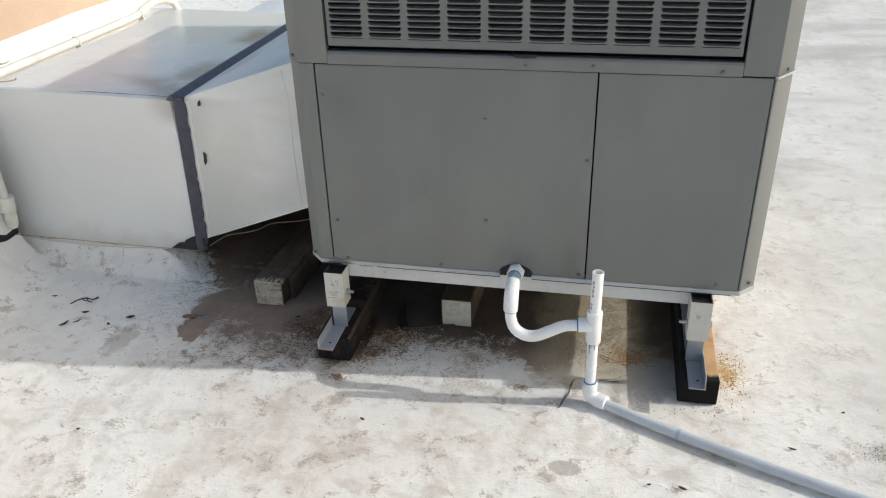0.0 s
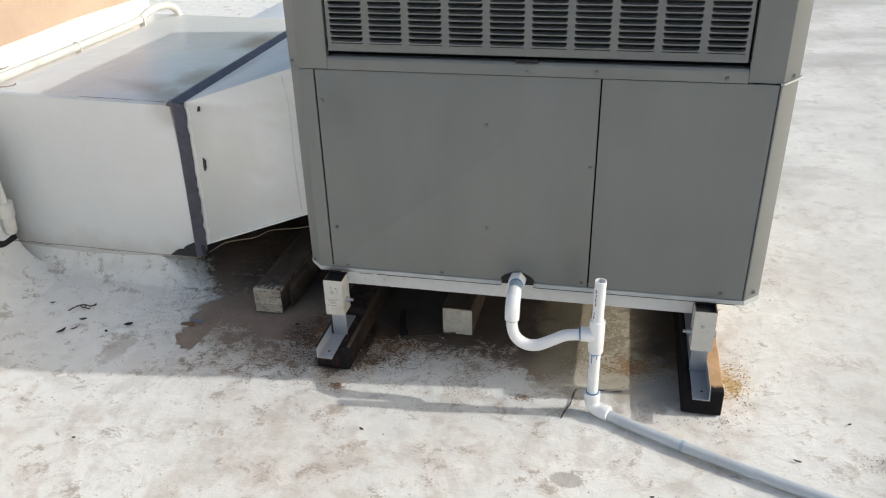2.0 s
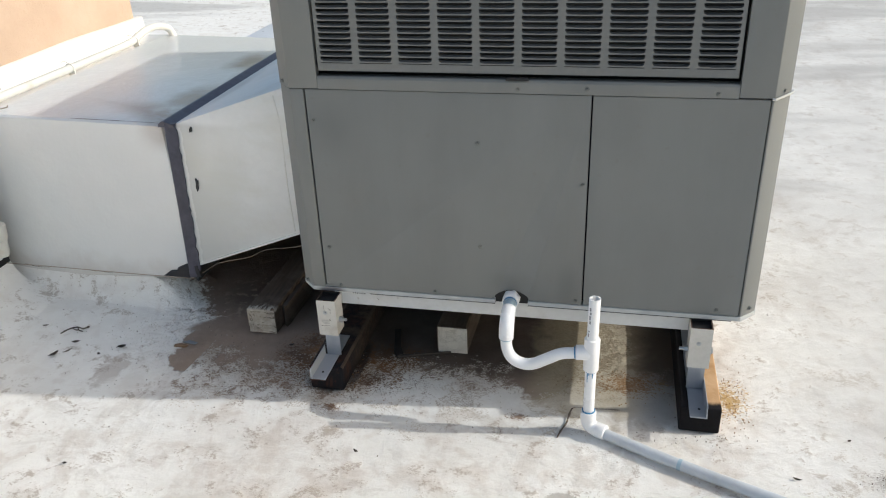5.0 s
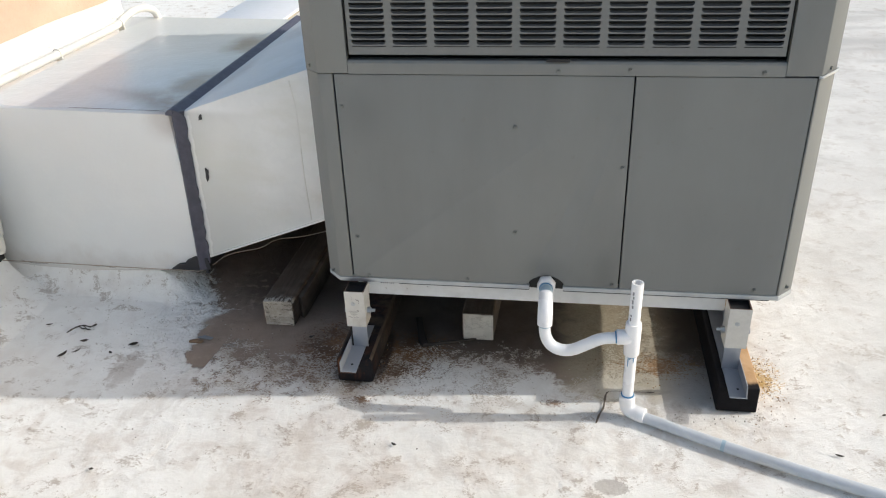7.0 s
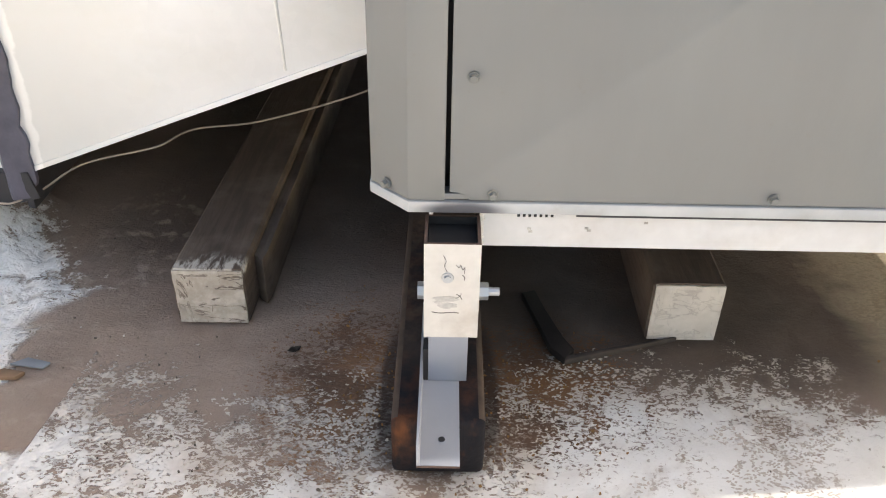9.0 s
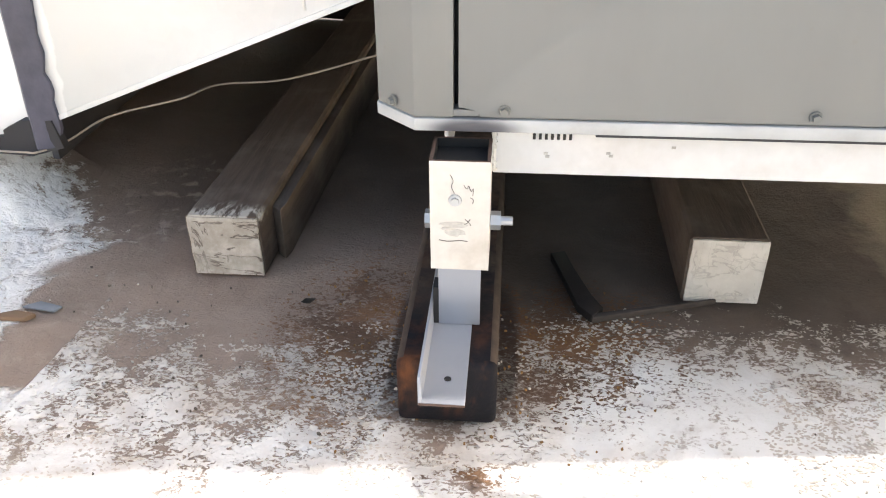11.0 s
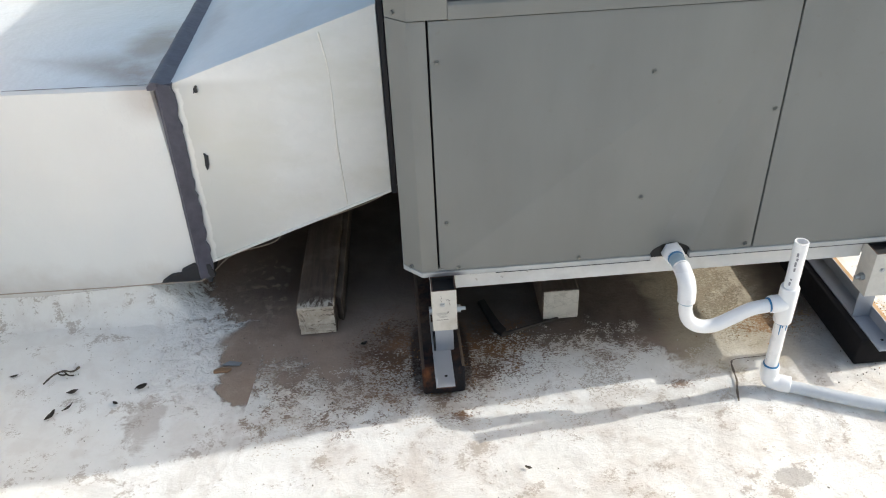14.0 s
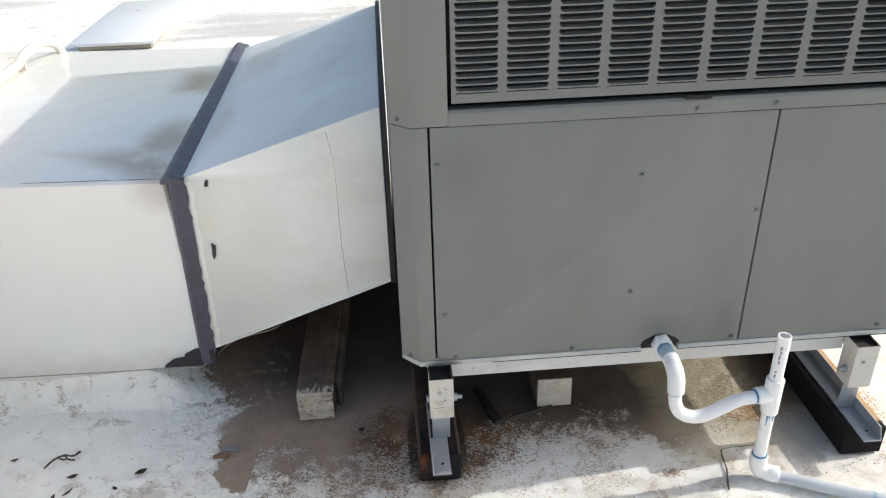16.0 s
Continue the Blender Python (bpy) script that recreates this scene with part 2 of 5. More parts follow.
def duct_paint():
    """White-painted duct wrap with brown run-off stains by the joint."""
    s = Shade("white_duct_wrap")
    x, y, z = s.xyz()
    broad, mid, fine = s.noise(2.2, 5), s.noise(11.0, 6, 0.6), s.noise(90.0, 3)
    col = s.mix(s.ramp(broad, 0.3, 0.7), (0.745, 0.75, 0.745), (0.795, 0.80, 0.79))
    wob = s.mul(s.sub(mid, 0.5), 0.7)
    m = s.top(s.blob(x, y, -1.34, 2.42, 0.13, 0.24), s.blob(x, y, -1.35, 2.92, 0.12, 0.20))
    reach = s.sub(-1.32, x)   # a brown fan that runs out from the joint's near corner
    off = s.math("ABSOLUTE", s.sub(y, s.add(2.265, s.mul(reach, 0.36))))
    fan = s.mul(s.ramp(s.add(s.add(off, s.mul(reach, 0.40)), s.mul(s.sub(mid, 0.5), 0.10)), 0.165, 0.06), s.ramp(x, -1.27, -1.30))
    fan = s.mul(fan, s.ramp(reach, 0.34, 0.0, 0.45, 1.0))
    m = s.mul(s.top(s.ramp(s.add(m, wob), 0.1, 0.9), s.mul(fan, s.ramp(mid, 0.3, 0.6, 0.5, 1.0))), s.ramp(z, 0.5, 0.58))
    col = s.mix(s.mul(m, 0.85), col, (0.33, 0.235, 0.180))
    foot = s.ramp(s.add(z, s.mul(s.sub(mid, 0.5), 0.16)), 0.17, 0.05)
    col = s.mix(s.mul(foot, 0.4), col, (0.45, 0.38, 0.31))
    s.bump(s.add(s.mul(broad, 3.0), s.add(mid, s.mul(fine, 0.2))), 0.35, 0.008)
    return s.done(col, 0.24, IOR=1.62)


def sheet_metal(name, color=(0.78, 0.77, 0.73), rough=0.38, metal=0.75, stained=False):
    """Galvanised sheet: faint spangle, streaks and dull patches."""
    s = Shade(name)
    spangle = s.node("ShaderNodeTexVoronoi", Vector=s.pos, Scale=70.0).outputs["Color"]
    spangle = s.xyz(spangle)[0]
    streak, broad = s.noise(2.2, 4, 0.5, 0.3), s.noise(2.0, 3)
    col = s.mix(s.ramp(streak, 0.35, 0.7), tuple(c * 0.9 for c in color), color)
    col = s.mix(s.mul(spangle, 0.08), col, (0.55, 0.56, 0.58))
    if stained:   # brown run-off beside the upper joint
        x, y, z = s.xyz()
        mark = s.top(s.blob(x, y, -1.17, 2.98, 0.16, 0.30), s.blob(x, y, -1.23, 2.50, 0.07, 0.36))
        mark = s.mul(s.ramp(s.add(mark, s.mul(s.sub(s.noise(9.0, 5), 0.5), 1.2)), 0.1, 0.9), s.ramp(z, 0.60, 0.625))
        col = s.mix(s.mul(mark, 0.3), col, (0.34, 0.29, 0.26))
        col = s.mix(s.mul(s.ramp(s.add(x, s.mul(s.sub(streak, 0.5), 0.3)), -1.02, -1.2), s.ramp(z, 0.62, 0.60)), col, (0.64, 0.645, 0.625))
        haze = s.ramp(s.noise(4.0, 5, 0.6, 0.2, s.scaled((1.0, 1.0, 2.2))), 0.45, 0.7)
        col = s.mix(s.mul(haze, 0.35), col, (0.63, 0.625, 0.555))
        chip = s.mul(s.ramp(s.add(x, s.mul(s.sub(s.noise(26.0, 5, 0.6), 0.5), 0.022)), -1.238, -1.242), s.ramp(z, 0.60, 0.595))
        col = s.mix(s.mul(chip, 0.6), col, (0.88, 0.88, 0.86))   # white paint beside the joint
    s.bump(s.add(s.mul(broad, 2.0), s.mul(spangle, 0.08)), 0.25, 0.01)
    return s.done(col, s.add(s.ramp(broad, 0.3, 0.7, rough - 0.07, rough + 0.09), s.mul(spangle, 0.05)), metal)


def old_timber(name, color, smear=False):
    s = Shade(name)
    grain = s.noise(30.0, 6, 0.65, 0.5, s.scaled((3.0, 0.25, 3.0)))
    mid = s.noise(14.0, 5)
    col = s.mix(s.ramp(grain, 0.35, 0.65), tuple(c * 0.68 for c in color), color)
    col = s.mix(s.mul(s.ramp(mid, 0.48, 0.7), 0.6), col, (0.15, 0.118, 0.092))
    if smear:   # paint run over from the end
        x, y, z = s.xyz()
        over = s.mul(s.ramp(x, -0.7, -0.8), s.mul(s.ramp(s.add(y, s.mul(s.sub(mid, 0.5), 0.09)), 2.066, 2.040), s.ramp(z, 0.066, 0.078)))
        over = s.mul(over, s.ramp(s.noise(60.0, 4, 0.6, 0.3, s.scaled((1.6, 0.5, 1.0))), 0.40, 0.56))
        col = s.mix(s.mul(over, 0.75), col, (0.58, 0.55, 0.49))
    s.bump(s.add(grain, s.mul(mid, 0.5)), 0.5, 0.004)
    return s.done(col, 0.85)


def cracked_paint():
    """Old white paint, dirty and crazed here and there, on the sawn end of a timber."""
    s = Shade("cracked_white_paint")
    fine = s.mul(s.sub(s.noise(60.0, 4), 0.5), 0.12)
    flat = s.math("ABSOLUTE", s.sub(s.add(s.noise(13.0, 4, 0.6, 0.8, s.scaled((0.6, 1.0, 2.2))), fine), 0.52))
    tall = s.math("ABSOLUTE", s.sub(s.add(s.noise(17.0, 4, 0.6, 0.6, s.scaled((2.0, 1.0, 0.5))), fine), 0.46))
    crack = s.mul(s.ramp(flat, 0.004, 0.020), s.ramp(tall, 0.002, 0.012))
    mid, soil = s.noise(34.0, 5, 0.65), s.noise(15.0, 6, 0.65)
    x, _, z = s.xyz()
    col = s.mix(s.ramp(mid, 0.35, 0.65), (0.36, 0.325, 0.275), (0.54, 0.505, 0.445))
    dirty = s.ramp(x, -0.6, -0.9, 0.55, 1.0)
    col = s.mix(s.ramp(x, -0.9, -0.6, 0.0, 0.6), col, (0.70, 0.66, 0.59))
    col = s.mix(s.mul(s.mul(s.ramp(soil, 0.45, 0.65), dirty), 0.65), col, (0.30, 0.25, 0.20))
    line = s.mul(s.sub(1.0, crack), s.mul(s.ramp(s.noise(11.0, 3), 0.42, 0.62), dirty))
    col = s.mix(s.mul(line, s.ramp(x, -0.6, -0.9, 0.4, 0.85)), col, (0.10, 0.075, 0.058))
    s.bump(s.add(crack, mid), 0.4, 0.002)
    return s.done(col, 0.75)


def rubber_sleeper_mat():
    """Black rubber, dusty on top, with brown rust run down its end."""
    s = Shade("dark_stained_sleeper")
    mid, fine, run = s.noise(9.0, 6, 0.6, 0.3), s.noise(80.0, 4), s.noise(26.0, 5, 0.6, 0.3, s.scaled((1.0, 1.0, 0.3)))
    x, y, z = s.xyz()
    end = s.ramp(y, 1.80, 1.79)
    rust = s.ramp(s.add(s.mul(run, 0.9), s.mul(fine, 0.2)), 0.46, 0.74)
    col = s.mix(s.mul(rust, s.mul(s.ramp(z, 0.0, 0.03), s.ramp(end, 0.0, 1.0, 0.3, 1.0))), (0.008, 0.008, 0.011), (0.13, 0.048, 0.018))
    dust = s.mul(s.ramp(y, 1.83, 1.98), s.ramp(s.add(s.mul(mid, 0.8), s.mul(fine, 0.2)), 0.35, 0.6))
    col = s.mix(s.mul(dust, 0.8), col, (0.10, 0.075, 0.055))
    s.bump(s.add(mid, fine), 0.4, 0.003)
    return s.done(col, s.ramp(mid, 0.3, 0.7, 0.6, 0.85), **{"Specular IOR Level": 0.2})


def tan_topped_sleeper():
    """Black rubber whose top is worn to orange tan along the open side."""
    s = Shade("black_sleeper")
    mid, fine = s.noise(14.0, 5, 0.6, 0.3), s.noise(80.0, 4)
    x, y, z = s.xyz()
    worn = s.mul(s.ramp(s.add(x, s.mul(s.sub(mid, 0.5), 0.006)), 0.250, 0.254), s.mul(s.ramp(z, 0.066, 0.070), s.ramp(s.add(y, s.mul(s.sub(mid, 0.5), 0.04)), 1.782, 1.800)))
    tan = s.mix(s.ramp(mid, 0.35, 0.65), (0.36, 0.215, 0.105), (0.47, 0.31, 0.18))
    col = s.mix(worn, s.mix(fine, (0.005, 0.005, 0.006), (0.013, 0.012, 0.014)), tan)
    s.bump(s.add(mid, fine), 0.3, 0.003)
    return s.done(col, 0.85, **{"Specular IOR Level": 0.15})


def stucco():
    s = Shade("tan_stucco")
    mid, fine, grit = s.noise(2.5, 6, 0.6), s.noise(40.0, 4), s.noise(180.0, 2)
    col = s.mix(s.ramp(mid, 0.35, 0.7), (0.47, 0.345, 0.255), (0.54, 0.41, 0.315))
    s.bump(s.add(fine, grit), 0.5, 0.006)
    return s.done(col, 0.9)


def unit_paint():
    """Grey-green baked enamel, chalky, with faint vertical run marks."""
    s = Shade("grey_green_enamel")
    run = s.noise(4.0, 6, 0.6, 0.2, s.scaled((2.2, 2.2, 0.5)))
    broad, fine, spot = s.noise(2.2, 4), s.noise(160.0, 2), s.noise(55.0, 3)
    col = s.mix(s.ramp(s.add(s.mul(run, 0.5), s.mul(broad, 0.5)), 0.35, 0.65), (0.164, 0.169, 0.165), (0.191, 0.197, 0.193))
    col = s.mix(s.mul(s.ramp(spot, 0.66, 0.74), 0.25), col, (0.16, 0.15, 0.13))
    x, _, z = s.xyz()   # old run-off by the seam and a dull patch at the top
    mark = s.top(s.mul(s.blob(x, z, -0.095, 0.335, 0.045, 0.10), 0.9), s.mul(s.blob(x, z, -0.655, 0.72, 0.09, 0.10), 0.6))
    mark = s.top(mark, s.mul(s.blob(x, z, -0.23, 0.335, 0.08, 0.05), 0.8))
    mark = s.ramp(s.add(mark, s.mul(s.sub(run, 0.5), 1.0)), 0.05, 0.8)
    col = s.mix(s.mul(mark, 0.4), col, (0.105, 0.110, 0.108))
    s.bump(s.add(s.mul(broad, 3.0), s.mul(fine, 0.15)), 0.12, 0.006)
    return s.done(col, s.ramp(run, 0.3, 0.7, 0.42, 0.6))


def base_pan_paint():
    """Pale grey pan, with black overspray above the near leg."""
    s = Shade("pale_base_pan")
    x, y, z = s.xyz()
    mid, fine = s.noise(14.0, 5), s.noise(90.0, 3)
    col = s.mix(s.ramp(mid, 0.3, 0.7), (0.36, 0.375, 0.38), (0.45, 0.465, 0.47))
    col = s.mix(s.mul(s.ramp(s.noise(9.0, 8, 0.65), 0.52, 0.75), 0.4), col, (0.2, 0.17, 0.13))
    black_mark = s.ramp(s.add(s.blob(x, z, -0.705, 0.276, 0.05, 0.014), s.mul(s.sub(mid, 0.5), 0.8)), 0.0, 0.6)
    col = s.mix(s.mul(black_mark, 0.85), col, (0.03, 0.03, 0.045))
    s.bump(s.add(fine, mid), 0.08, 0.004)
    return s.done(col, s.ramp(mid, 0.3, 0.7, 0.42, 0.58))


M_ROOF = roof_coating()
M_UNIT = unit_paint()
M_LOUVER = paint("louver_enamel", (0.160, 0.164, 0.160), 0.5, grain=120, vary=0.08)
# same enamel as the panel, darkened to put the slots' shade in
M_BLADE_SHADED = paint("louver_enamel_shaded", (0.095, 0.097, 0.099), 0.55, grain=120, vary=0.1)
M_BASEPAN = base_pan_paint()
M_BLACK = paint("black_recess", (0.012, 0.012, 0.013), 0.7)
M_DARK = paint("plain_black", (0.02, 0.02, 0.024), 0.6)
M_WHITE_STEEL = paint("white_painted_steel", (0.54, 0.525, 0.49), 0.5, grain=70, vary=0.10, dirt=0.5, dirt_color=(0.30, 0.25, 0.19))
M_GALV = sheet_metal("galvanised_steel", (0.37, 0.40, 0.455), 0.45, 0.6)
M_ZINC = sheet_metal("zinc_bolt", (0.46, 0.48, 0.50), 0.38, 0.85)
M_DUCT = duct_paint()
M_SHEET = sheet_metal("duct_sheet_metal", (0.86, 0.865, 0.855), 0.47, 0.12, True)
M_MASTIC = paint("dark_duct_mastic", (0.078, 0.076, 0.104), 0.48, grain=45, vary=0.3, relief=0.4)
M_TIMBER = old_timber("weathered_timber", (0.092, 0.066, 0.050), True)
M_CRACKED = cracked_paint()
M_SLEEPER = rubber_sleeper_mat()
M_CREASE = paint("shaded_crease", (0.72, 0.72, 0.69), 0.5, 0.45)
M_SCRATCH = paint("dark_pen_scratch", (0.10, 0.09, 0.085), 0.7)
M_SCUFF = paint("grey_scuff", (0.42, 0.41, 0.385), 0.6, grain=200, vary=0.3)
M_SLEEPER_BLACK = tan_topped_sleeper()
M_SLEEPER_TAN = old_timber("rusty_sleeper_side", (0.34, 0.205, 0.10))
M_SLEEPER_EDGE = paint("rubbed_sleeper_edge", (0.045, 0.031, 0.023), 0.8, grain=60, vary=0.5, relief=0.2, dirt=0.6, dirt_color=(0.03, 0.02, 0.018))
M_RAIL = paint("white_rail_paint", (0.60, 0.605, 0.605), 0.45, grain=70, vary=0.06, dirt=0.3, dirt_color=(0.35, 0.31, 0.26))
M_RUST_RIM = paint("rusty_cut_edge", (0.085, 0.052, 0.040), 0.7, grain=90, vary=0.4)
M_PVC = paint("white_pvc", (0.80, 0.80, 0.815), 0.32, grain=30, vary=0.04, relief=0.02)
M_PVC_GREY = paint("dusty_pvc", (0.51, 0.54, 0.58), 0.42, grain=50, vary=0.07, dirt=0.3, dirt_color=(0.42, 0.40, 0.38))
M_PRIMER = paint("blue_pipe_cement", (0.035, 0.19, 0.38), 0.35)
M_PRIMER_PALE = paint("pale_blue_cement_wash", (0.33, 0.44, 0.52), 0.4)
M_PRINT = paint("grey_pipe_print", (0.24, 0.24, 0.26), 0.6)
M_SCREW = paint("dull_screw_head", (0.165, 0.17, 0.16), 0.5, 0.1)
M_STUCCO = stucco()
M_WALLBASE = paint("white_wall_coating", (0.78, 0.76, 0.72), 0.7, grain=40, vary=0.06, relief=0.3)
M_CONDUIT = paint("white_painted_conduit", (0.70, 0.68, 0.62), 0.5, grain=35, vary=0.06, dirt=0.45, dirt_color=(0.45, 0.34, 0.22))
M_WIRE = paint("tan_wire", (0.34, 0.285, 0.235), 0.6)
M_LEAF = paint("dead_leaf", (0.065, 0.053, 0.042), 0.8, vary=0.4)
M_CHIP = paint("orange_wood_chip", (0.20, 0.125, 0.075), 0.8)
M_CHIP_BLUE = paint("blue_grey_chip", (0.20, 0.22, 0.245), 0.7)
M_SCRAP = paint("rusty_steel_scrap", (0.020, 0.015, 0.013), 0.75, 0.2, vary=0.4)
M_SCRAP_RUST = paint("rusty_strip", (0.055, 0.043, 0.036), 0.8, 0.1, vary=0.4)
M_HATCH = paint("pale_skylight_lid", (0.66, 0.67, 0.70), 0.35, grain=20, vary=0.05)
M_CURB = paint("weathered_curb", (0.34, 0.31, 0.25), 0.75, dirt=0.4)
M_COPING = paint("terracotta_coping", (0.40, 0.20, 0.10), 0.8, vary=0.25, relief=0.4)


# ---------- mesh helpers ----------
def finish(bm, smooth=35):
    bmesh.ops.recalc_face_normals(bm, faces=bm.faces)
    for e in bm.edges:
        e.smooth = len(e.link_faces) == 2 and e.calc_face_angle(3.2) < radians(smooth)
    for f in bm.faces:
        f.smooth = True


def mesh_of(name, bm, material, smooth=35):
    finish(bm, smooth)
    me = bpy.data.meshes.new(name)
    bm.to_mesh(me)
    bm.free()
    for m in material if isinstance(material, (list, tuple)) else (material,):
        me.materials.append(m)
    return me


def part(name, bm, material, parent, label="", smooth=35):
    """Links a bmesh as one mesh object under a thing or a part."""
    ob = new(name, bm if isinstance(bm, bpy.types.Mesh) else mesh_of(name, bm, material, smooth))
    ob.parent = parent
    if label:
        ob["label"] = label
    return ob


def thing(name, label, category, group="", at=(0, 0, 0)):
    ob = tagged(new(name), label, category, group)
    ob.location = at
    ob.empty_display_size = 0.05
    return ob


def solo(name, bm, material, label, category, group="", kind="", smooth=35):
    return tagged(new(name, mesh_of(name, bm, material, smooth)), label, category, group, kind)


def box(x0, x1, y0, y1, z0, z1, bevel=0.0, bm=None, seg=1):
    out = bm or bmesh.new()
    got = bmesh.ops.create_cube(out, size=1.0, matrix=Matrix.LocRotScale(((x0 + x1) / 2, (y0 + y1) / 2, (z0 + z1) / 2), None, (x1 - x0, y1 - y0, z1 - z0)))
    if bevel:
        edges = list({e for v in got["verts"] for e in v.link_edges})
        bmesh.ops.bevel(out, geom=edges, offset=bevel, segments=seg, affect="EDGES", profile=0.5)
    return out


def prism(outline, z0, z1, bevel=0.0, bm=None, flip=None):
    """An outline in x and y drawn up from z0 to z1; flip maps each point afterwards."""
    out = bm or bmesh.new()
    a = [out.verts.new((x, y, z0)) for x, y in outline]
    b = [out.verts.new((x, y, z1)) for x, y in outline]
    faces = [out.faces.new(a[::-1]), out.faces.new(b)]
    for i in range(len(a)):
        faces.append(out.faces.new((a[i - 1], a[i], b[i], b[i - 1])))
    if flip:
        for v in a + b:
            v.co = flip(v.co)
    if bevel:
        bmesh.ops.bevel(out, geom=list({e for f in faces for e in f.edges}), offset=bevel, segments=2, affect="EDGES", profile=0.5)
    return out


def hexa(corners, bevel=0.0, bm=None):
    """A six-sided solid from its eight corners: four below, then the four above them."""
    out = bm or bmesh.new()
    v = [out.verts.new(c) for c in corners]
    fs = [out.faces.new([v[i] for i in q]) for q in ((3, 2, 1, 0), (4, 5, 6, 7), (0, 1, 5, 4), (1, 2, 6, 5), (2, 3, 7, 6), (3, 0, 4, 7))]
    if bevel:
        bmesh.ops.bevel(out, geom=list({e for f in fs for e in f.edges}), offset=bevel, segments=2, affect="EDGES", profile=0.5)
    return out


def smooth_path(points, steps=6):
    """Catmull-Rom through the points."""
    p = [Vector(q) for q in points]
    p = [2 * p[0] - p[1], *p, 2 * p[-1] - p[-2]]
    out = []
    for i in range(1, len(p) - 2):
        for k in range(steps):
            t = k / steps
            out.append(0.5 * (2 * p[i] + (p[i + 1] - p[i - 1]) * t + (2 * p[i - 1] - 5 * p[i] + 4 * p[i + 1] - p[i + 2]) * t * t + (3 * p[i] - p[i - 1] - 3 * p[i + 1] + p[i + 2]) * t**3))
    return out + [p[-2]]


def tube(points, radius, seg=18, bm=None, inner=0.0, caps=True):
    """A round tube along points; radius may be one number or one for each point. inner: a bore at its last end."""
    out = bm or bmesh.new()
    pts = [Vector(q) for q in points]
    radii = radius if isinstance(radius, (list, tuple)) else [radius] * len(pts)
    axis = (pts[1] - pts[0]).normalized()
    side = axis.orthogonal().normalized()
    rings = []
    for i, q in enumerate(pts):
        ahead = ((pts[min(i + 1, len(pts) - 1)] - q).normalized() + (q - pts[max(i - 1, 0)]).normalized()).normalized()
        side = (side - ahead * side.dot(ahead)).normalized()
        up = ahead.cross(side)
        rings.append([out.verts.new(q + radii[i] * (math.cos(2 * math.pi * k / seg) * side + math.sin(2 * math.pi * k / seg) * up)) for k in range(seg)])
    last = len(rings) - 1
    if inner:
        ahead = (pts[-1] - pts[-2]).normalized()
        for depth in (0.0, 0.03):
            rings.append([out.verts.new(pts[-1] - ahead * depth + (v.co - pts[-1]) * inner / radii[-1]) for v in rings[last]])
    for a, b in zip(rings, rings[1:]):
        for k in range(seg):
            out.faces.new((a[k - 1], a[k], b[k], b[k - 1]))
    if caps:
        out.faces.new(rings[0][::-1])
        out.faces.new(rings[-1])
    return out


def collar(a, b, radius, lip=0.0025, seg=20, bm=None):
    """A pipe fitting's sleeve from a to b, with eased ends."""
    a, b = Vector(a), Vector(b)
    d = (b - a).normalized()
    return tube([a, a + d * 0.0005, a + d * lip, b - d * lip, b - d * 0.0005, b], [radius - lip * 1.2, radius - lip * 0.4, radius, radius, radius - lip * 0.4, radius - lip * 1.2], seg, bm)


# ---------- the roof, the wall and the base flashing ----------
def roof_height(x, y):
    """The roof sags and rises by millimetres, and is lumpier beside the duct."""
    rise = lambda v, a, b: max(0.0, min(1.0, (v - a) / (b - a)))
    near = max(0.0, 1.0 - max(abs(x + 0.4) - 2.2, abs(y - 2.2) - 2.4, 0.0) / 0.5)
    z = near * (0.004 * noise.noise((x * 1.7, y * 1.7, 0)) + 0.002 * noise.noise((x * 6, y * 6, 3)))
    z += near * 0.0012 * noise.noise((x * 19, y * 19, 6))
    lumpy = rise(x, -1.72, -1.45) * rise(x, -1.06, -1.2) * rise(y, 1.70, 1.86) * rise(y, 2.30, 2.2)
    z += lumpy * (0.0055 * abs(noise.noise((x * 27, y * 27, 1))) + 0.003 * noise.noise((x * 52, y * 52, 8)))
    return z - 0.004


def build_roof():
    bm = bmesh.new()
    # a fine sheet near the machine that sags and rises by millimetres, joined to a coarse one far out
    def steps(a, b, step):
        n = max(1, round((b - a) / step))
        return [a + (b - a) * i / n for i in range(n)]
    xs = [-300, -60, -20, -8, -4] + steps(-2.6, -1.72, 0.04) + steps(-1.72, -1.08, 0.012) + steps(-1.08, 0.9, 0.022) + steps(0.9, 1.9, 0.06) + [1.9, 3, 5, 9, 20, 60, 300]
    ys = [-300, -60, -20, -8, -3] + steps(-0.2, 1.0, 0.08) + steps(1.0, 1.68, 0.025) + steps(1.68, 2.2, 0.012) + steps(2.2, 4.5, 0.06) + [4.5, 6, 8, 12, 20, 60, 300]
    grid = []
    for y in ys:
        row = []
        for x in xs:
            row.append(bm.verts.new((x, y, roof_height(x, y))))
        grid.append(row)
    for a, b in zip(grid, grid[1:]):
        for i in range(len(xs) - 1):
            bm.faces.new((a[i], a[i + 1], b[i + 1], b[i]))
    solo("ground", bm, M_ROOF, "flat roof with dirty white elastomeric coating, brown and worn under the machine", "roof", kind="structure")


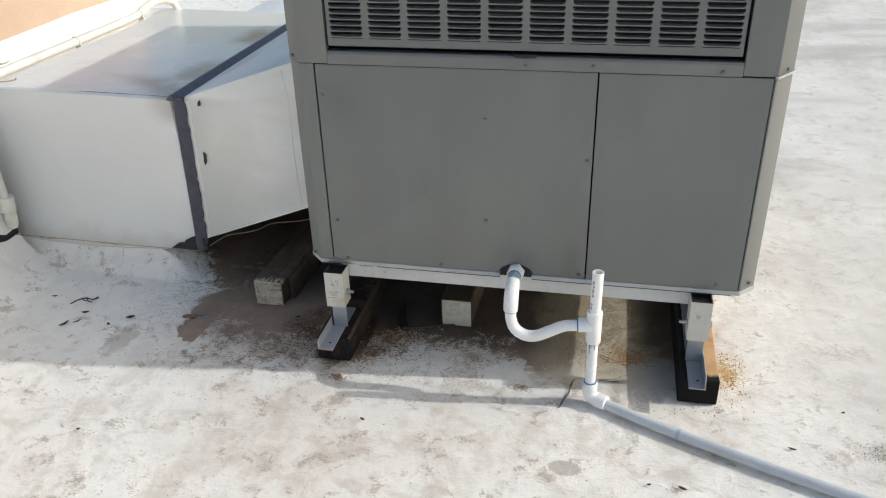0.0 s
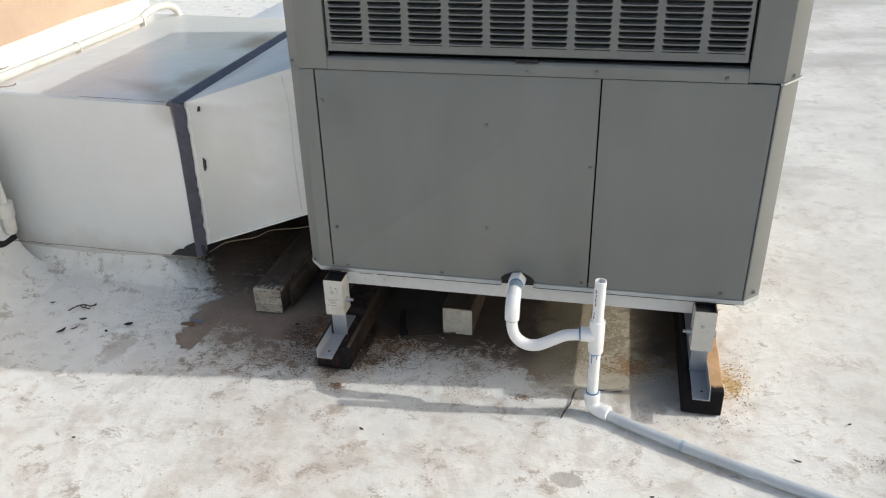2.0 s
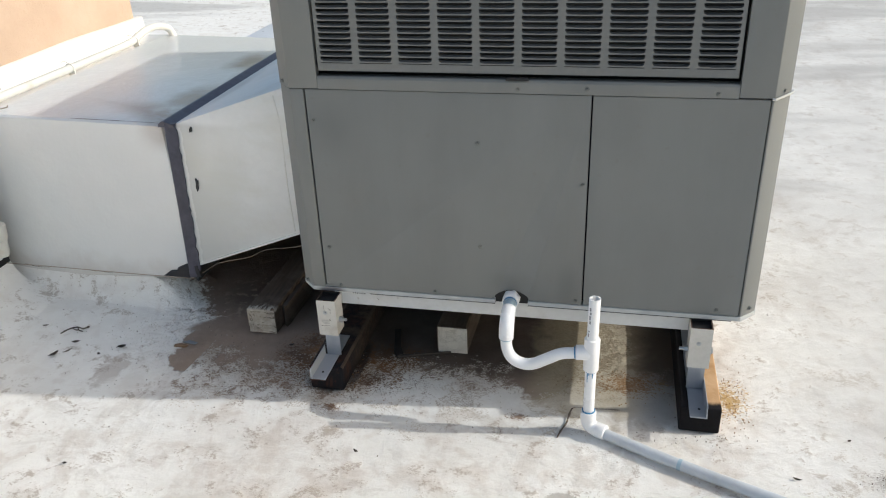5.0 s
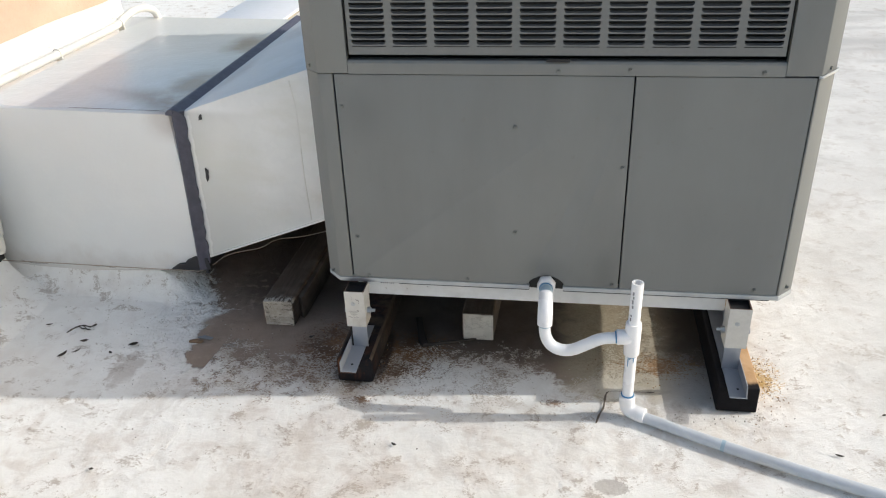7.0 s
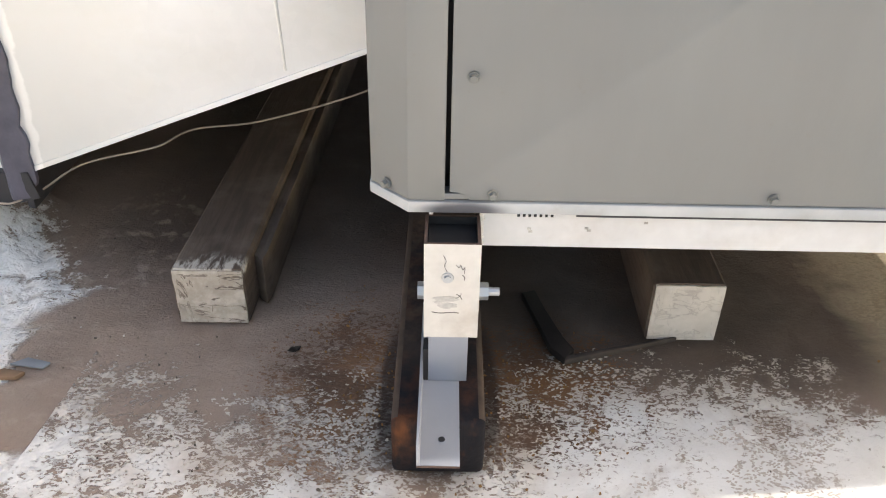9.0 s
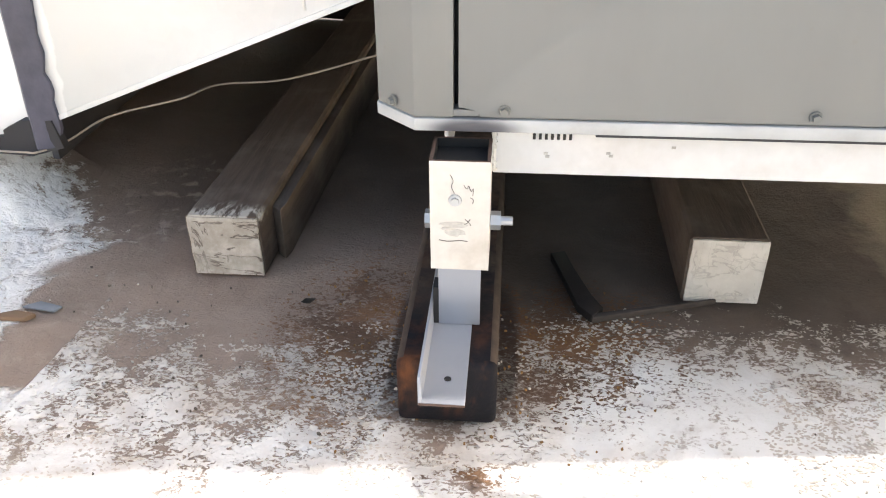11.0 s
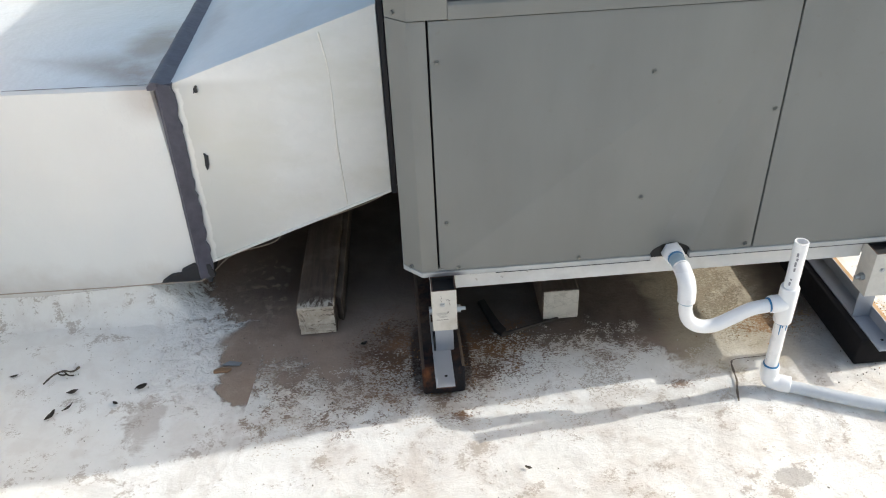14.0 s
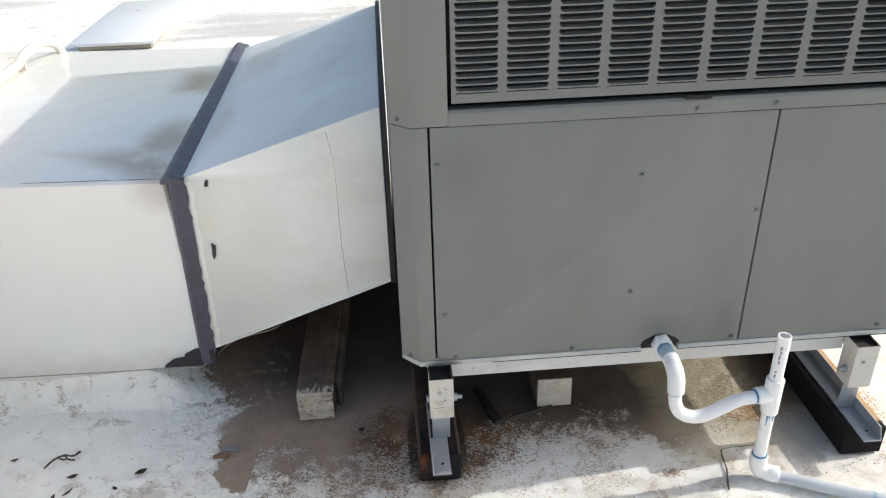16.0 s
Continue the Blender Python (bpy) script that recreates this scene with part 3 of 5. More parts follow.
def build_base_flashing():
    """The coating turned up against the foot of the duct box as an uneven cove."""
    bm = bmesh.new()
    rows = []
    n = 46
    for i in range(n + 1):
        x = -2.36 + (2.36 - 1.285) * i / n
        front = 2.16 + 0.055 * (-1.29 - x)
        lift = 0.082 + 0.010 * noise.noise((x * 4, 0, 1)) 
        end = max(0.0, min(1.0, (-1.285 - x) / 0.17))
        end = end * end * (3 - 2 * end)
        lift, run = (lift + 0.006) * end - 0.006, 0.12 - 0.04 * end + 0.02 * noise.noise((x * 3, 2, 1))
        row = []
        for k in range(9):
            u = k / 8
            y = front + 0.004 - run * (1 - u)
            z = -0.008 + (lift + 0.008) * u**2.4 + 0.009 * noise.noise((x * 14, u * 5, 4)) * (1 - abs(2 * u - 1))
            row.append(bm.verts.new((x, y, z)))
        row.append(bm.verts.new((x, front + 0.16, lift - 0.002)))
        row.append(bm.verts.new((x, front + 0.16, -0.02)))
        row.append(bm.verts.new((x, front - run, -0.02)))
        rows.append(row)
    for a, b in zip(rows, rows[1:]):
        for k in range(len(a)):
            bm.faces.new((a[k - 1], a[k], b[k], b[k - 1]))
    bm.faces.new(rows[0]), bm.faces.new(rows[-1][::-1])
    solo("trim", bm, M_ROOF, "white roof coating turned up against the duct's foot", "flashing", kind="structure", smooth=60)


def build_wall():
    wall = thing("wall_west", "low tan stucco parapet with white coated base and terracotta coping", "wall")
    wall["kind"] = "structure"
    part("wall_face", prism([(-2.37, -2.6), (-2.37, 3.80), (-2.64, 3.80), (-2.64, -2.6)], 0.0, 0.845, 0.01), M_STUCCO, wall)
    part("coping", prism([(-2.355, -2.62), (-2.355, 3.815), (-2.655, 3.815), (-2.655, -2.62)], 0.847, 0.905, 0.012), M_COPING, wall, "terracotta coping")
    # the white base coat, flared a little at its foot and with a wavy upper rim
    bm = bmesh.new()
    rows = []
    for i in range(65):
        y = -2.6 + 6.44 * i / 64
        z = 0.585 + 0.012 * noise.noise((y * 2.0, 0, 7))
        rows.append([bm.verts.new(c) for c in ((-2.31, y, 0.0), (-2.335, y, 0.46), (-2.345, y, 0.52), (-2.352, y, z), (-2.372, y, z + 0.004), (-2.372, y, 0.0))])
    for a, b in zip(rows, rows[1:]):
        for k in range(6):
            bm.faces.new((a[k - 1], a[k], b[k], b[k - 1]))
    bm.faces.new(rows[0]), bm.faces.new(rows[-1][::-1])
    part("base_coat", bm, M_WALLBASE, wall, "white coated wall base")


build_roof()
build_base_flashing()
build_wall()


# ---------- the packaged rooftop machine ----------
X0, X1, Y0, Y1 = -0.789, 0.348, 1.85, 3.14      # outer faces
CH, CY = 0.036, 0.036                           # corner chamfer across and back
ZB, ZM, ZT = 0.274, 0.814, 1.19                 # underside, joint, top
SEAM_L, SEAM_R = -0.720, -0.058


def screw_mesh():
    bm = bmesh.new()
    bmesh.ops.create_cone(bm, cap_ends=True, segments=12, radius1=0.0053, radius2=0.0050, depth=0.0015, matrix=pose(0, -0.0008, 0, 90))
    bmesh.ops.create_cone(bm, cap_ends=True, segments=6, radius1=0.0040, radius2=0.0034, depth=0.0036, matrix=pose(0, -0.004, 0, 90))
    return mesh_of("screw", bm, M_SCREW)


def corner_post(left, z0, z1, y0=Y0, inner=None):
    """One chamfered front corner, as a bent sheet 2 cm deep."""
    if left:
        inner = inner if inner is not None else SEAM_L
        plan = [(inner, y0), (X0 + CH, y0), (X0, y0 + CY), (X0, y0 + 0.16), (X0 + 0.02, y0 + 0.16), (X0 + 0.02, y0 + CY + 0.008), (X0 + CH + 0.008, y0 + 0.02), (inner, y0 + 0.02)]
    else:
        inner = inner if inner is not None else X1 - CH - 0.004
        plan = [(inner, y0), (X1 - CH, y0), (X1, y0 + CY), (X1, y0 + 0.16), (X1 - 0.02, y0 + 0.16), (X1 - 0.02, y0 + CY + 0.008), (X1 - CH - 0.008, y0 + 0.02), (inner, y0 + 0.02)]
    return prism(plan, z0, z1, 0.0015)


def build_machine():
    unit = thing("air_conditioner", "grey-green packaged rooftop air conditioner with louvered upper section", "air conditioner", at=(-0.22, 2.5, ZB))
    inv = unit.matrix_basis.inverted()
    made = []

    def add(name, bm, material, parent=None, label="", smooth=35):
        ob = part(name, bm, material, parent or unit, label, smooth)
        made.append(ob)
        return ob

    inner = [(X0 + CH + 0.004, Y0 + 0.024), (X1 - CH - 0.004, Y0 + 0.024), (X1 - 0.01, Y0 + CY + 0.02), (X1 - 0.01, Y1 - 0.01), (X0 + 0.01, Y1 - 0.01), (X0 + 0.01, Y0 + CY + 0.02)]
    add("core", prism(inner, ZB + 0.012, ZM + 0.01), M_BLACK)
    # side and back sheets
    add("side_panel", box(X0, X0 + 0.004, Y0 + 0.162, Y1, ZB + 0.02, ZM, 0.0015), M_UNIT)
    add("side_panel", box(X1 - 0.004, X1, Y0 + 0.162, Y1, ZB + 0.02, ZM, 0.0015), M_UNIT)
    add("back_panel", box(X0 + 0.005, X1 - 0.005, Y1 - 0.004, Y1 + 0.001, ZB + 0.02, ZM, 0.0015), M_UNIT)
    # front: two corner posts, a wide access panel and a narrower one
    add("corner_post", corner_post(True, ZB + 0.0120, ZM - 0.002), M_UNIT)
    add("corner_post", corner_post(False, ZB + 0.0120, ZM - 0.002), M_UNIT)
    hole_x = -0.232
    z0, z1 = ZB + 0.0125, ZM - 0.003
    bell = [(hole_x - 0.044, z0), (hole_x - 0.041, z0 + 0.011), (hole_x - 0.033, z0 + 0.018), (hole_x - 0.018, z0 + 0.026), (hole_x, z0 + 0.029), (hole_x + 0.018, z0 + 0.026), (hole_x + 0.033, z0 + 0.018), (hole_x + 0.041, z0 + 0.011), (hole_x + 0.044, z0)]
    face = [(SEAM_L + 0.0042, z0 + 0.008), (SEAM_L + 0.020, z0 + 0.007), (SEAM_L + 0.022, z0), *bell, (SEAM_R - 0.0018, z0), (SEAM_R - 0.0018, z1), (SEAM_L + 0.0042, z1)]
    add("access_panel", prism(face, 0, 0.016, 0.001, flip=lambda c: Vector((c.x, Y0 + 0.0005 + c.z, c.y))), M_UNIT)
    add("tab", box(SEAM_L - 0.001, SEAM_L + 0.0215, Y0 + 0.0015, Y0 + 0.016, z0 + 0.0005, z0 + 0.0062, 0.0005), M_UNIT)
    add("control_panel", box(SEAM_R + 0.0018, X1 - CH - 0.006, Y0 + 0.0005, Y0 + 0.016, z0, z1, 0.001), M_UNIT)
    # pale base pan lip, with a black-lined drain opening
    bm = bmesh.new()
    lap = 0.0015   # how far the pan stands proud of the sheets above
    west = [(hole_x - 0.041, Y0 - lap), (X0 + CH, Y0 - lap), (X0 - lap, Y0 + CY), (X0 - lap, Y1), (X0 + 0.02, Y1), (X0 + 0.02, Y0 + CY + 0.01), (X0 + CH + 0.01, Y0 + 0.02), (hole_x - 0.041, Y0 + 0.02)]
    east = [(hole_x + 0.041, Y0 - lap), (X1 - CH, Y0 - lap), (X1 + lap, Y0 + CY), (X1 + lap, Y1), (X1 - 0.02, Y1), (X1 - 0.02, Y0 + CY + 0.01), (X1 - CH - 0.01, Y0 + 0.02), (hole_x + 0.041, Y0 + 0.02)]
    for plan in (west, east):
        prism(plan, ZB, ZB + 0.0112, 0.0012, bm)
    add("base_pan", bm, M_BASEPAN, label="pale grey base pan lip")
    # dark strips stand for the shaded gap between pan lip and rail
    for x0, x1 in ((-0.60, hole_x - 0.041), (hole_x + 0.041, X1 - CH - 0.02)):
        add("seal", box(x0, x1, Y0 - 0.0006, Y0 + 0.015, ZB - 0.0021, ZB), M_DARK, label="dark strip standing for the shaded gap under the pan lip")
    # drain opening's black liner: the bell shape, sunk behind the panel
    liner = [(hole_x - 0.046, ZB - 0.001), (hole_x - 0.044, ZB + 0.024), (hole_x - 0.016, ZB + 0.037), (hole_x + 0.016, ZB + 0.037), (hole_x + 0.044, ZB + 0.024), (hole_x + 0.046, ZB - 0.001)]
    add("drain_opening", prism(liner, 0.0, 0.004, flip=lambda c: Vector((c.x, Y0 + 0.010 + c.z, c.y))), M_BLACK, label="black drain opening")
    # upper section: frame round the louver opening, lapping the lower one by a few millimetres
    u = Y0 - 0.003
    ox0, ox1, oz0, oz1 = -0.682, 0.242, 0.843, 1.165
    add("stile", corner_post(True, ZM, ZT, u - 0.0005, ox0), M_UNIT)
    add("stile", corner_post(False, ZM + 0.001, ZT, u - 0.0005, ox1), M_UNIT)
    rail = [(0.0, ZM - 0.001), (0.0, oz0 - 0.006), (0.004, oz0), (0.030, oz0), (0.030, ZM - 0.001)]
    add("lower_ledge", prism(rail, ox0 + 0.0005, ox1 - 0.0005, 0.0008, flip=lambda c: Vector((c.z, u + c.x, c.y))), M_UNIT)
    add("upper_ledge", box(ox0 + 0.0005, ox1 - 0.0005, u, u + 0.03, oz1, ZT, 0.001), M_UNIT)
    add("side_panel", box(X0, X0 + 0.004, Y0 + 0.162, Y1, ZM + 0.001, ZT, 0.0015), M_UNIT)
    add("side_panel", box(X1 - 0.004, X1, Y0 + 0.162, Y1, ZM + 0.001, ZT, 0.0015), M_UNIT)
    add("back_panel", box(X0 + 0.005, X1 - 0.005, Y1 - 0.004, Y1 + 0.001, ZM + 0.001, ZT, 0.0015), M_UNIT)
    top = [(X0 + CH, u), (X1 - CH, u), (X1, u + CY), (X1, Y1), (X0, Y1), (X0, u + CY)]
    add("top_cover", prism(top, ZT, ZT + 0.006, 0.002), M_UNIT)
    # black sheet stands for the dark inside behind the louvers
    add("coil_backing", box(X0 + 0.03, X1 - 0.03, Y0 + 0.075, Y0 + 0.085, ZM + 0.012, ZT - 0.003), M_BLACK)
    add("latch", box(-0.246, -0.196, u - 0.0035, u + 0.004, oz0 - 0.001, oz0 + 0.0062, 0.001), M_BLACK, label="black plastic latch")
    # wire clip that laps the joint at the sunny corner
    add("clip", tube([(X1 - CH - 0.006, u - 0.004, ZM + 0.001), (X1 - CH, u - 0.005, ZM), (X1 + 0.002, u + CY - 0.003, ZM + 0.006), (X1 + 0.004, u + CY + 0.004, ZM + 0.008)], 0.0028, 8), M_ZINC, label="bare metal lip")

    # louver panel: a frame with ten columns of slats
    px0, px1, pz0, pz1 = -0.675, 0.235, 0.858, 1.160
    cols, side, gap, foot = 10, 0.008, 0.0155, 0.0155
    width = (px1 - px0 - 2 * side - gap * (cols - 1)) / cols
    yf = Y0 - 0.004
    panel, pitch = bmesh.new(), 0.0131
    box(px0, px1, yf, yf + 0.0015, pz0, pz0 + foot, 0, panel)
    box(px0, px1, yf, yf + 0.012, pz0 - 0.0015, pz0, 0, panel)
    box(px0, px1, yf, yf + 0.0015, pz1 - 0.012, pz1, 0, panel)
    box(px0, px0 + side, yf, yf + 0.0015, pz0 + foot, pz1 - 0.012, 0, panel)
    box(px1 - side, px1, yf, yf + 0.0015, pz0 + foot, pz1 - 0.012, 0, panel)
    for c in range(1, cols):
        x = px0 + side + c * (width + gap) - gap
        box(x, x + gap, yf, yf + 0.0015, pz0 + foot, pz1 - 0.012, 0, panel)
    louvers = add("louver_panel", panel, M_LOUVER, label="stamped grey louver panel")
    rows = int((pz1 - 0.012 - pz0 - foot) / pitch)
    # one slat: a thin front lip, and a blade that slopes up and inwards under the next lip
    bm = bmesh.new()
    w, r = width / 2, 0.005
    pts = [(-w, 0.0058), (-w + r * 0.35, 0.0030), (-w + r, 0.0008), (0, 0.0), (w - r, 0.0008), (w - r * 0.35, 0.0030), (w, 0.0058)]
    front = [bm.verts.new((x, -0.0012, z)) for x, z in pts]
    low = [bm.verts.new((-w, -0.0012, -0.0024)), bm.verts.new((w, -0.0012, -0.0024))]
    bm.faces.new([low[0], low[1], *front[::-1]])
    under = [bm.verts.new((-w, 0.004, -0.0020)), bm.verts.new((w, 0.004, -0.0020))]
    bm.faces.new([low[1], low[0], under[0], under[1]])
    mid = [bm.verts.new((x * 0.985, 0.0035, z * 0.7 + 0.0016)) for x, z in pts]
    rear = [bm.verts.new((x * 0.96, 0.0070, z * 0.4 + 0.0036)) for x, z in pts]
    for a, b in ((front, mid), (mid, rear)):
        for k in range(6):
            bm.faces.new((a[k], a[k + 1], b[k + 1], b[k]))
    slat = mesh_of("louver", bm, [M_BLADE_SHADED, M_LOUVER], 60)
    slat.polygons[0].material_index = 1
    for row in range(rows):
        for c in range(cols):
            ob = new("louver", slat)
            ob.parent = louvers
            ob.location = (px0 + side + c * (width + gap) + w, yf + 0.0012, pz0 + foot + 0.0043 + row * pitch)
    # screws
    head = screw_mesh()
    flat = [(-0.311, 0.694), (-0.309, 0.430), (-0.070, 0.603), (-0.698, 0.403), (-0.704, 0.737), (-0.426, 0.2940), (-0.677, 0.2930), (-0.074, 0.2970), (0.255, 0.30)]
    for x, z in flat:
        ob = add("screw", head, None)
        ob.location = (x, Y0, z)
    for x, z in [(-0.22, 0.822), (-0.07, 0.826), (0.20, 0.822)]:
        ob = add("screw", head, None)
        ob.location = (x, u, z)
    for x, z, turn in [(-0.773, 0.2935, -45), (0.331, 0.303, 45), (-0.773, 0.826, -45), (0.331, 0.828, 45)]:
        ob = add("screw", head, None)
        ob.location, ob.rotation_euler = (x, Y0 + CY * 0.5, z), (0, 0, radians(turn))
    for ob in made:
        ob.matrix_parent_inverse = inv


build_machine()


# ---------- the stand: white steel frame on four adjustable legs ----------
def build_stand():
    stand = thing("equipment_stand", "white painted steel stand with galvanised adjustable legs", "equipment stand", at=(-0.22, 2.5, 0))
    inv = stand.matrix_basis.inverted()
    yr = 1.866
    rail = [(0, 0), (0.004, 0), (0.004, 0.040), (0.045, 0.040), (0.045, 0.044), (0, 0.044)]
    deep = [(0, -0.037), (0.004, -0.037), (0.004, 0.040), (0.045, 0.040), (0.045, 0.044), (0, 0.044)]
    x_left, x_right = -0.712, 0.225
    ob = part("rail", prism(rail, x_left + 0.026, x_right - 0.026, 0.0006, flip=lambda c: Vector((c.z, yr + c.x, 0.2285 + c.y))), M_RAIL, stand)
    ob.matrix_parent_inverse = inv
    ob = part("rail", prism(rail, x_left + 0.026, x_right - 0.026, 0.0006, flip=lambda c: Vector((c.z, 3.12 - c.x, 0.2285 + c.y))), M_RAIL, stand)
    ob.matrix_parent_inverse = inv
    for x, s in ((x_left - 0.024, 1), (x_right + 0.024, -1)):
        ob = part("rail", prism(deep, 1.95 if s > 0 else 1.872, 3.09, 0.0006, flip=lambda c: Vector((x + s * c.x, c.z, 0.2285 + c.y))), M_RAIL, stand)
        ob.matrix_parent_inverse = inv

    def leg(x, s, y, f, top):
        """One leg at x; s: the side on which its foot angle stands up; f: which way is outwards."""
        a, t = 0.0255, 0.003
        bm = bmesh.new()
        z0, z1 = 0.157, top
        outer = [(-a, -a), (a, -a), (a, a), (-a, a)]
        inner = [(p * (a - t) / a, q * (a - t) / a) for p, q in outer]
        ring = lambda pts, z: [bm.verts.new((x + p, y + q, z)) for p, q in pts]
        rings = [ring(outer, z0), ring(outer, z1), ring(inner, z1), ring(inner, z0)]
        for p, q in zip(rings, rings[1:] + rings[:1]):
            for k in range(4):
                bm.faces.new((p[k - 1], p[k], q[k], q[k - 1]))
        for face in bm.faces:
            if all(abs(v.co.z - z1) < 1e-5 for v in face.verts):
                face.material_index = 1
            elif all(abs(v.co.x - x) < a - 0.001 and abs(v.co.y - y) < a - 0.001 for v in face.verts):
                face.material_index = 2
        body = part("leg", bm, [M_WHITE_STEEL, M_RUST_RIM, M_BLACK], stand, "white painted square steel tube leg")
        body.matrix_parent_inverse = inv
        # black bore and inner faces stand for the shade inside the tube
        dark = part("bore", box(x - a + t + 0.0005, x + a - t - 0.0005, y - a + t + 0.0005, y + a - t - 0.0005, z1 - 0.010, z1 - 0.008), M_BLACK, body)
        # galvanised angle inside, reaching down to the foot
        h = 0.0215
        g = [(-h * s, 0.001 * f), (0.018 * s, 0.001 * f), (0.018 * s, 0.004 * f), (-h * s + 0.003 * s, 0.004 * f), (-h * s + 0.003 * s, h * f), (-h * s, h * f)]
        part("post", prism([(x + p, y + q) for p, q in g], 0.077, 0.20, 0.0005), M_GALV, body, "bare galvanised inner post")
        # the foot: an angle lying along the sleeper, one side standing up
        skew = -0.0095 if s > 0 else 0.005
        y_tip, y_end = y - 0.112 * f, y + (0.62 if f > 0 and x > 0 else 0.10) * f
        foot = [(-0.020 * s, 0.0), (0.020 * s, 0.0), (0.020 * s, 0.003), (-0.017 * s, 0.003), (-0.0175 * s, 0.030), (-0.020 * s, 0.030)]
        bm = prism(foot, min(y_tip, y_end), max(y_tip, y_end), 0.0004, flip=lambda c: Vector((x + c.x + skew, c.z, 0.0735 + c.y)))
        for v in bm.verts:   # the standing side is cut back at the tip
            if f > 0 and s < 0 and v.co.z > 0.085 and v.co.y < y_tip + 0.01:
                v.co.y += 0.012
        part("foot", bm, M_GALV, body, "galvanised steel foot angle")
        if s > 0 and f > 0:   # black block for the shaded gap between the standing side and the post
            part("gap", box(x - 0.0268, x - 0.0217, y + 0.002, y + 0.02, 0.0768, 0.118), M_BLACK, body)
        hole = bmesh.new()
        bmesh.ops.create_cone(hole, cap_ends=True, segments=14, radius1=0.0032, radius2=0.0032, depth=0.0006, matrix=Matrix.Translation((x + 0.003 + skew, y_tip + 0.032 * f, 0.0769)))
        part("bolt_hole", hole, M_BLACK, body)
        # bolt through the tube, with nut
        zc = 0.196
        bolt = tube([(x - s * (a + 0.0045), y - 0.004, zc), (x + s * (a + 0.020), y - 0.004, zc)], 0.0042, 10)
        for o in (-a - 0.0065, a + 0.0005):
            bmesh.ops.create_cone(bolt, cap_ends=True, segments=6, radius1=0.0085, radius2=0.0085, depth=0.009, matrix=pose(x + s * (o + 0.0045), y - 0.004, zc, 0, 90, 0))
        part("bolt", bolt, M_ZINC, body, "zinc plated bolt and nut")
        if f > 0:
            pin = bmesh.new()
            for rad, out, deep_in in ((0.0058, 0.0012, 0.0), (0.0036, 0.0034, 0.0012)):
                bmesh.ops.create_cone(pin, cap_ends=True, segments=16 if rad > 0.005 else 6, radius1=rad, radius2=rad * 0.92, depth=out - deep_in, matrix=pose(x - 0.004, y - a - (out + deep_in) / 2, 0.226, 90))
            part("rivet", pin, M_ZINC, body)
        return body

    body = leg(x_left, 1, 1.8405, 1, 0.262)
    # pen lines, scratches and rubbed smudges on the near face
    face_y = 1.8405 - 0.0255 - 0.0002
    for line, r in (([(-0.7165, 0.2325), (-0.7190, 0.239), (-0.7175, 0.244), (-0.7200, 0.2500)], 0.0003),
                    ([(-0.7085, 0.2405), (-0.7060, 0.2370), (-0.7045, 0.2400), (-0.7025, 0.2350), (-0.7005, 0.2375), (-0.7010, 0.2310)], 0.0003),
                    ([(-0.7030, 0.2290), (-0.7005, 0.2270), (-0.7010, 0.2235)], 0.0003),
                    ([(-0.7075, 0.2080), (-0.7040, 0.2050), (-0.7025, 0.2020)], 0.0003), ([(-0.7030, 0.2085), (-0.7050, 0.2050), (-0.7080, 0.2030)], 0.0003),
                    ([(-0.7300, 0.1870), (-0.7220, 0.1858), (-0.7120, 0.1868), (-0.7050, 0.1862)], 0.0004)):
        part("scratch", tube(smooth_path([(x, face_y, z) for x, z in line], 4), r, 6), M_SCRATCH, body)
    for cx, cz, w, h, seed in ((-0.7170, 0.2020, 0.012, 0.0032, 1), (-0.7160, 0.1945, 0.009, 0.0036, 5), (-0.7240, 0.1985, 0.004, 0.0018, 8)):
        rim = []
        for k in range(14):
            ang, wob = 2 * math.pi * k / 14, 1 + 0.45 * noise.noise((k * 0.8, seed, 3))
            rim.append((cx + w * wob * math.cos(ang), cz + h * wob * math.sin(ang)))
        part("smudge", prism(rim, 0, 0.0004, flip=lambda c: Vector((c.x, face_y - 0.0001 + c.z, c.y))), M_SCUFF, body)
    for x, z in ((-0.640, 0.2475), (-0.6385, 0.2445), (-0.586, 0.2490), (-0.5835, 0.2465), (-0.531, 0.2560)):
        part("chip", box(x - 0.0018, x + 0.0018, 1.8654, 1.8662, z, z + 0.0022), M_SCUFF, stand).matrix_parent_inverse = inv
    # row of black ticks stands for the dark gap between rail and pan
    for k in range(7):
        part("saw_nick", box(-0.652 + 0.0052 * k, -0.6495 + 0.0052 * k, 1.8650, 1.8664, 0.2618, 0.2720), M_BLACK, stand).matrix_parent_inverse = inv
    line = [(x_left + 0.0268 + 0.0006 * math.sin(k * 2.3), 1.8652, 0.2310 + 0.0020 * k) for k in range(20)]
    bead = tube(line, [0.0022 + 0.0008 * math.sin(k * 1.9) for k in range(20)], 8)
    part("weld", bead, M_WHITE_STEEL, stand, "painted weld bead").matrix_parent_inverse = inv
    part("cut_edge", box(x_left - 0.0293, x_left + 0.0105, 1.7277, 1.7284, 0.0738, 0.0758), M_RUST_RIM, body, "rusty cut edge")
    leg(x_right, -1, 1.838, 1, 0.268)
    leg(x_left, 1, 3.10, -1, 0.262)
    leg(x_right, -1, 3.10, -1, 0.262)


build_stand()


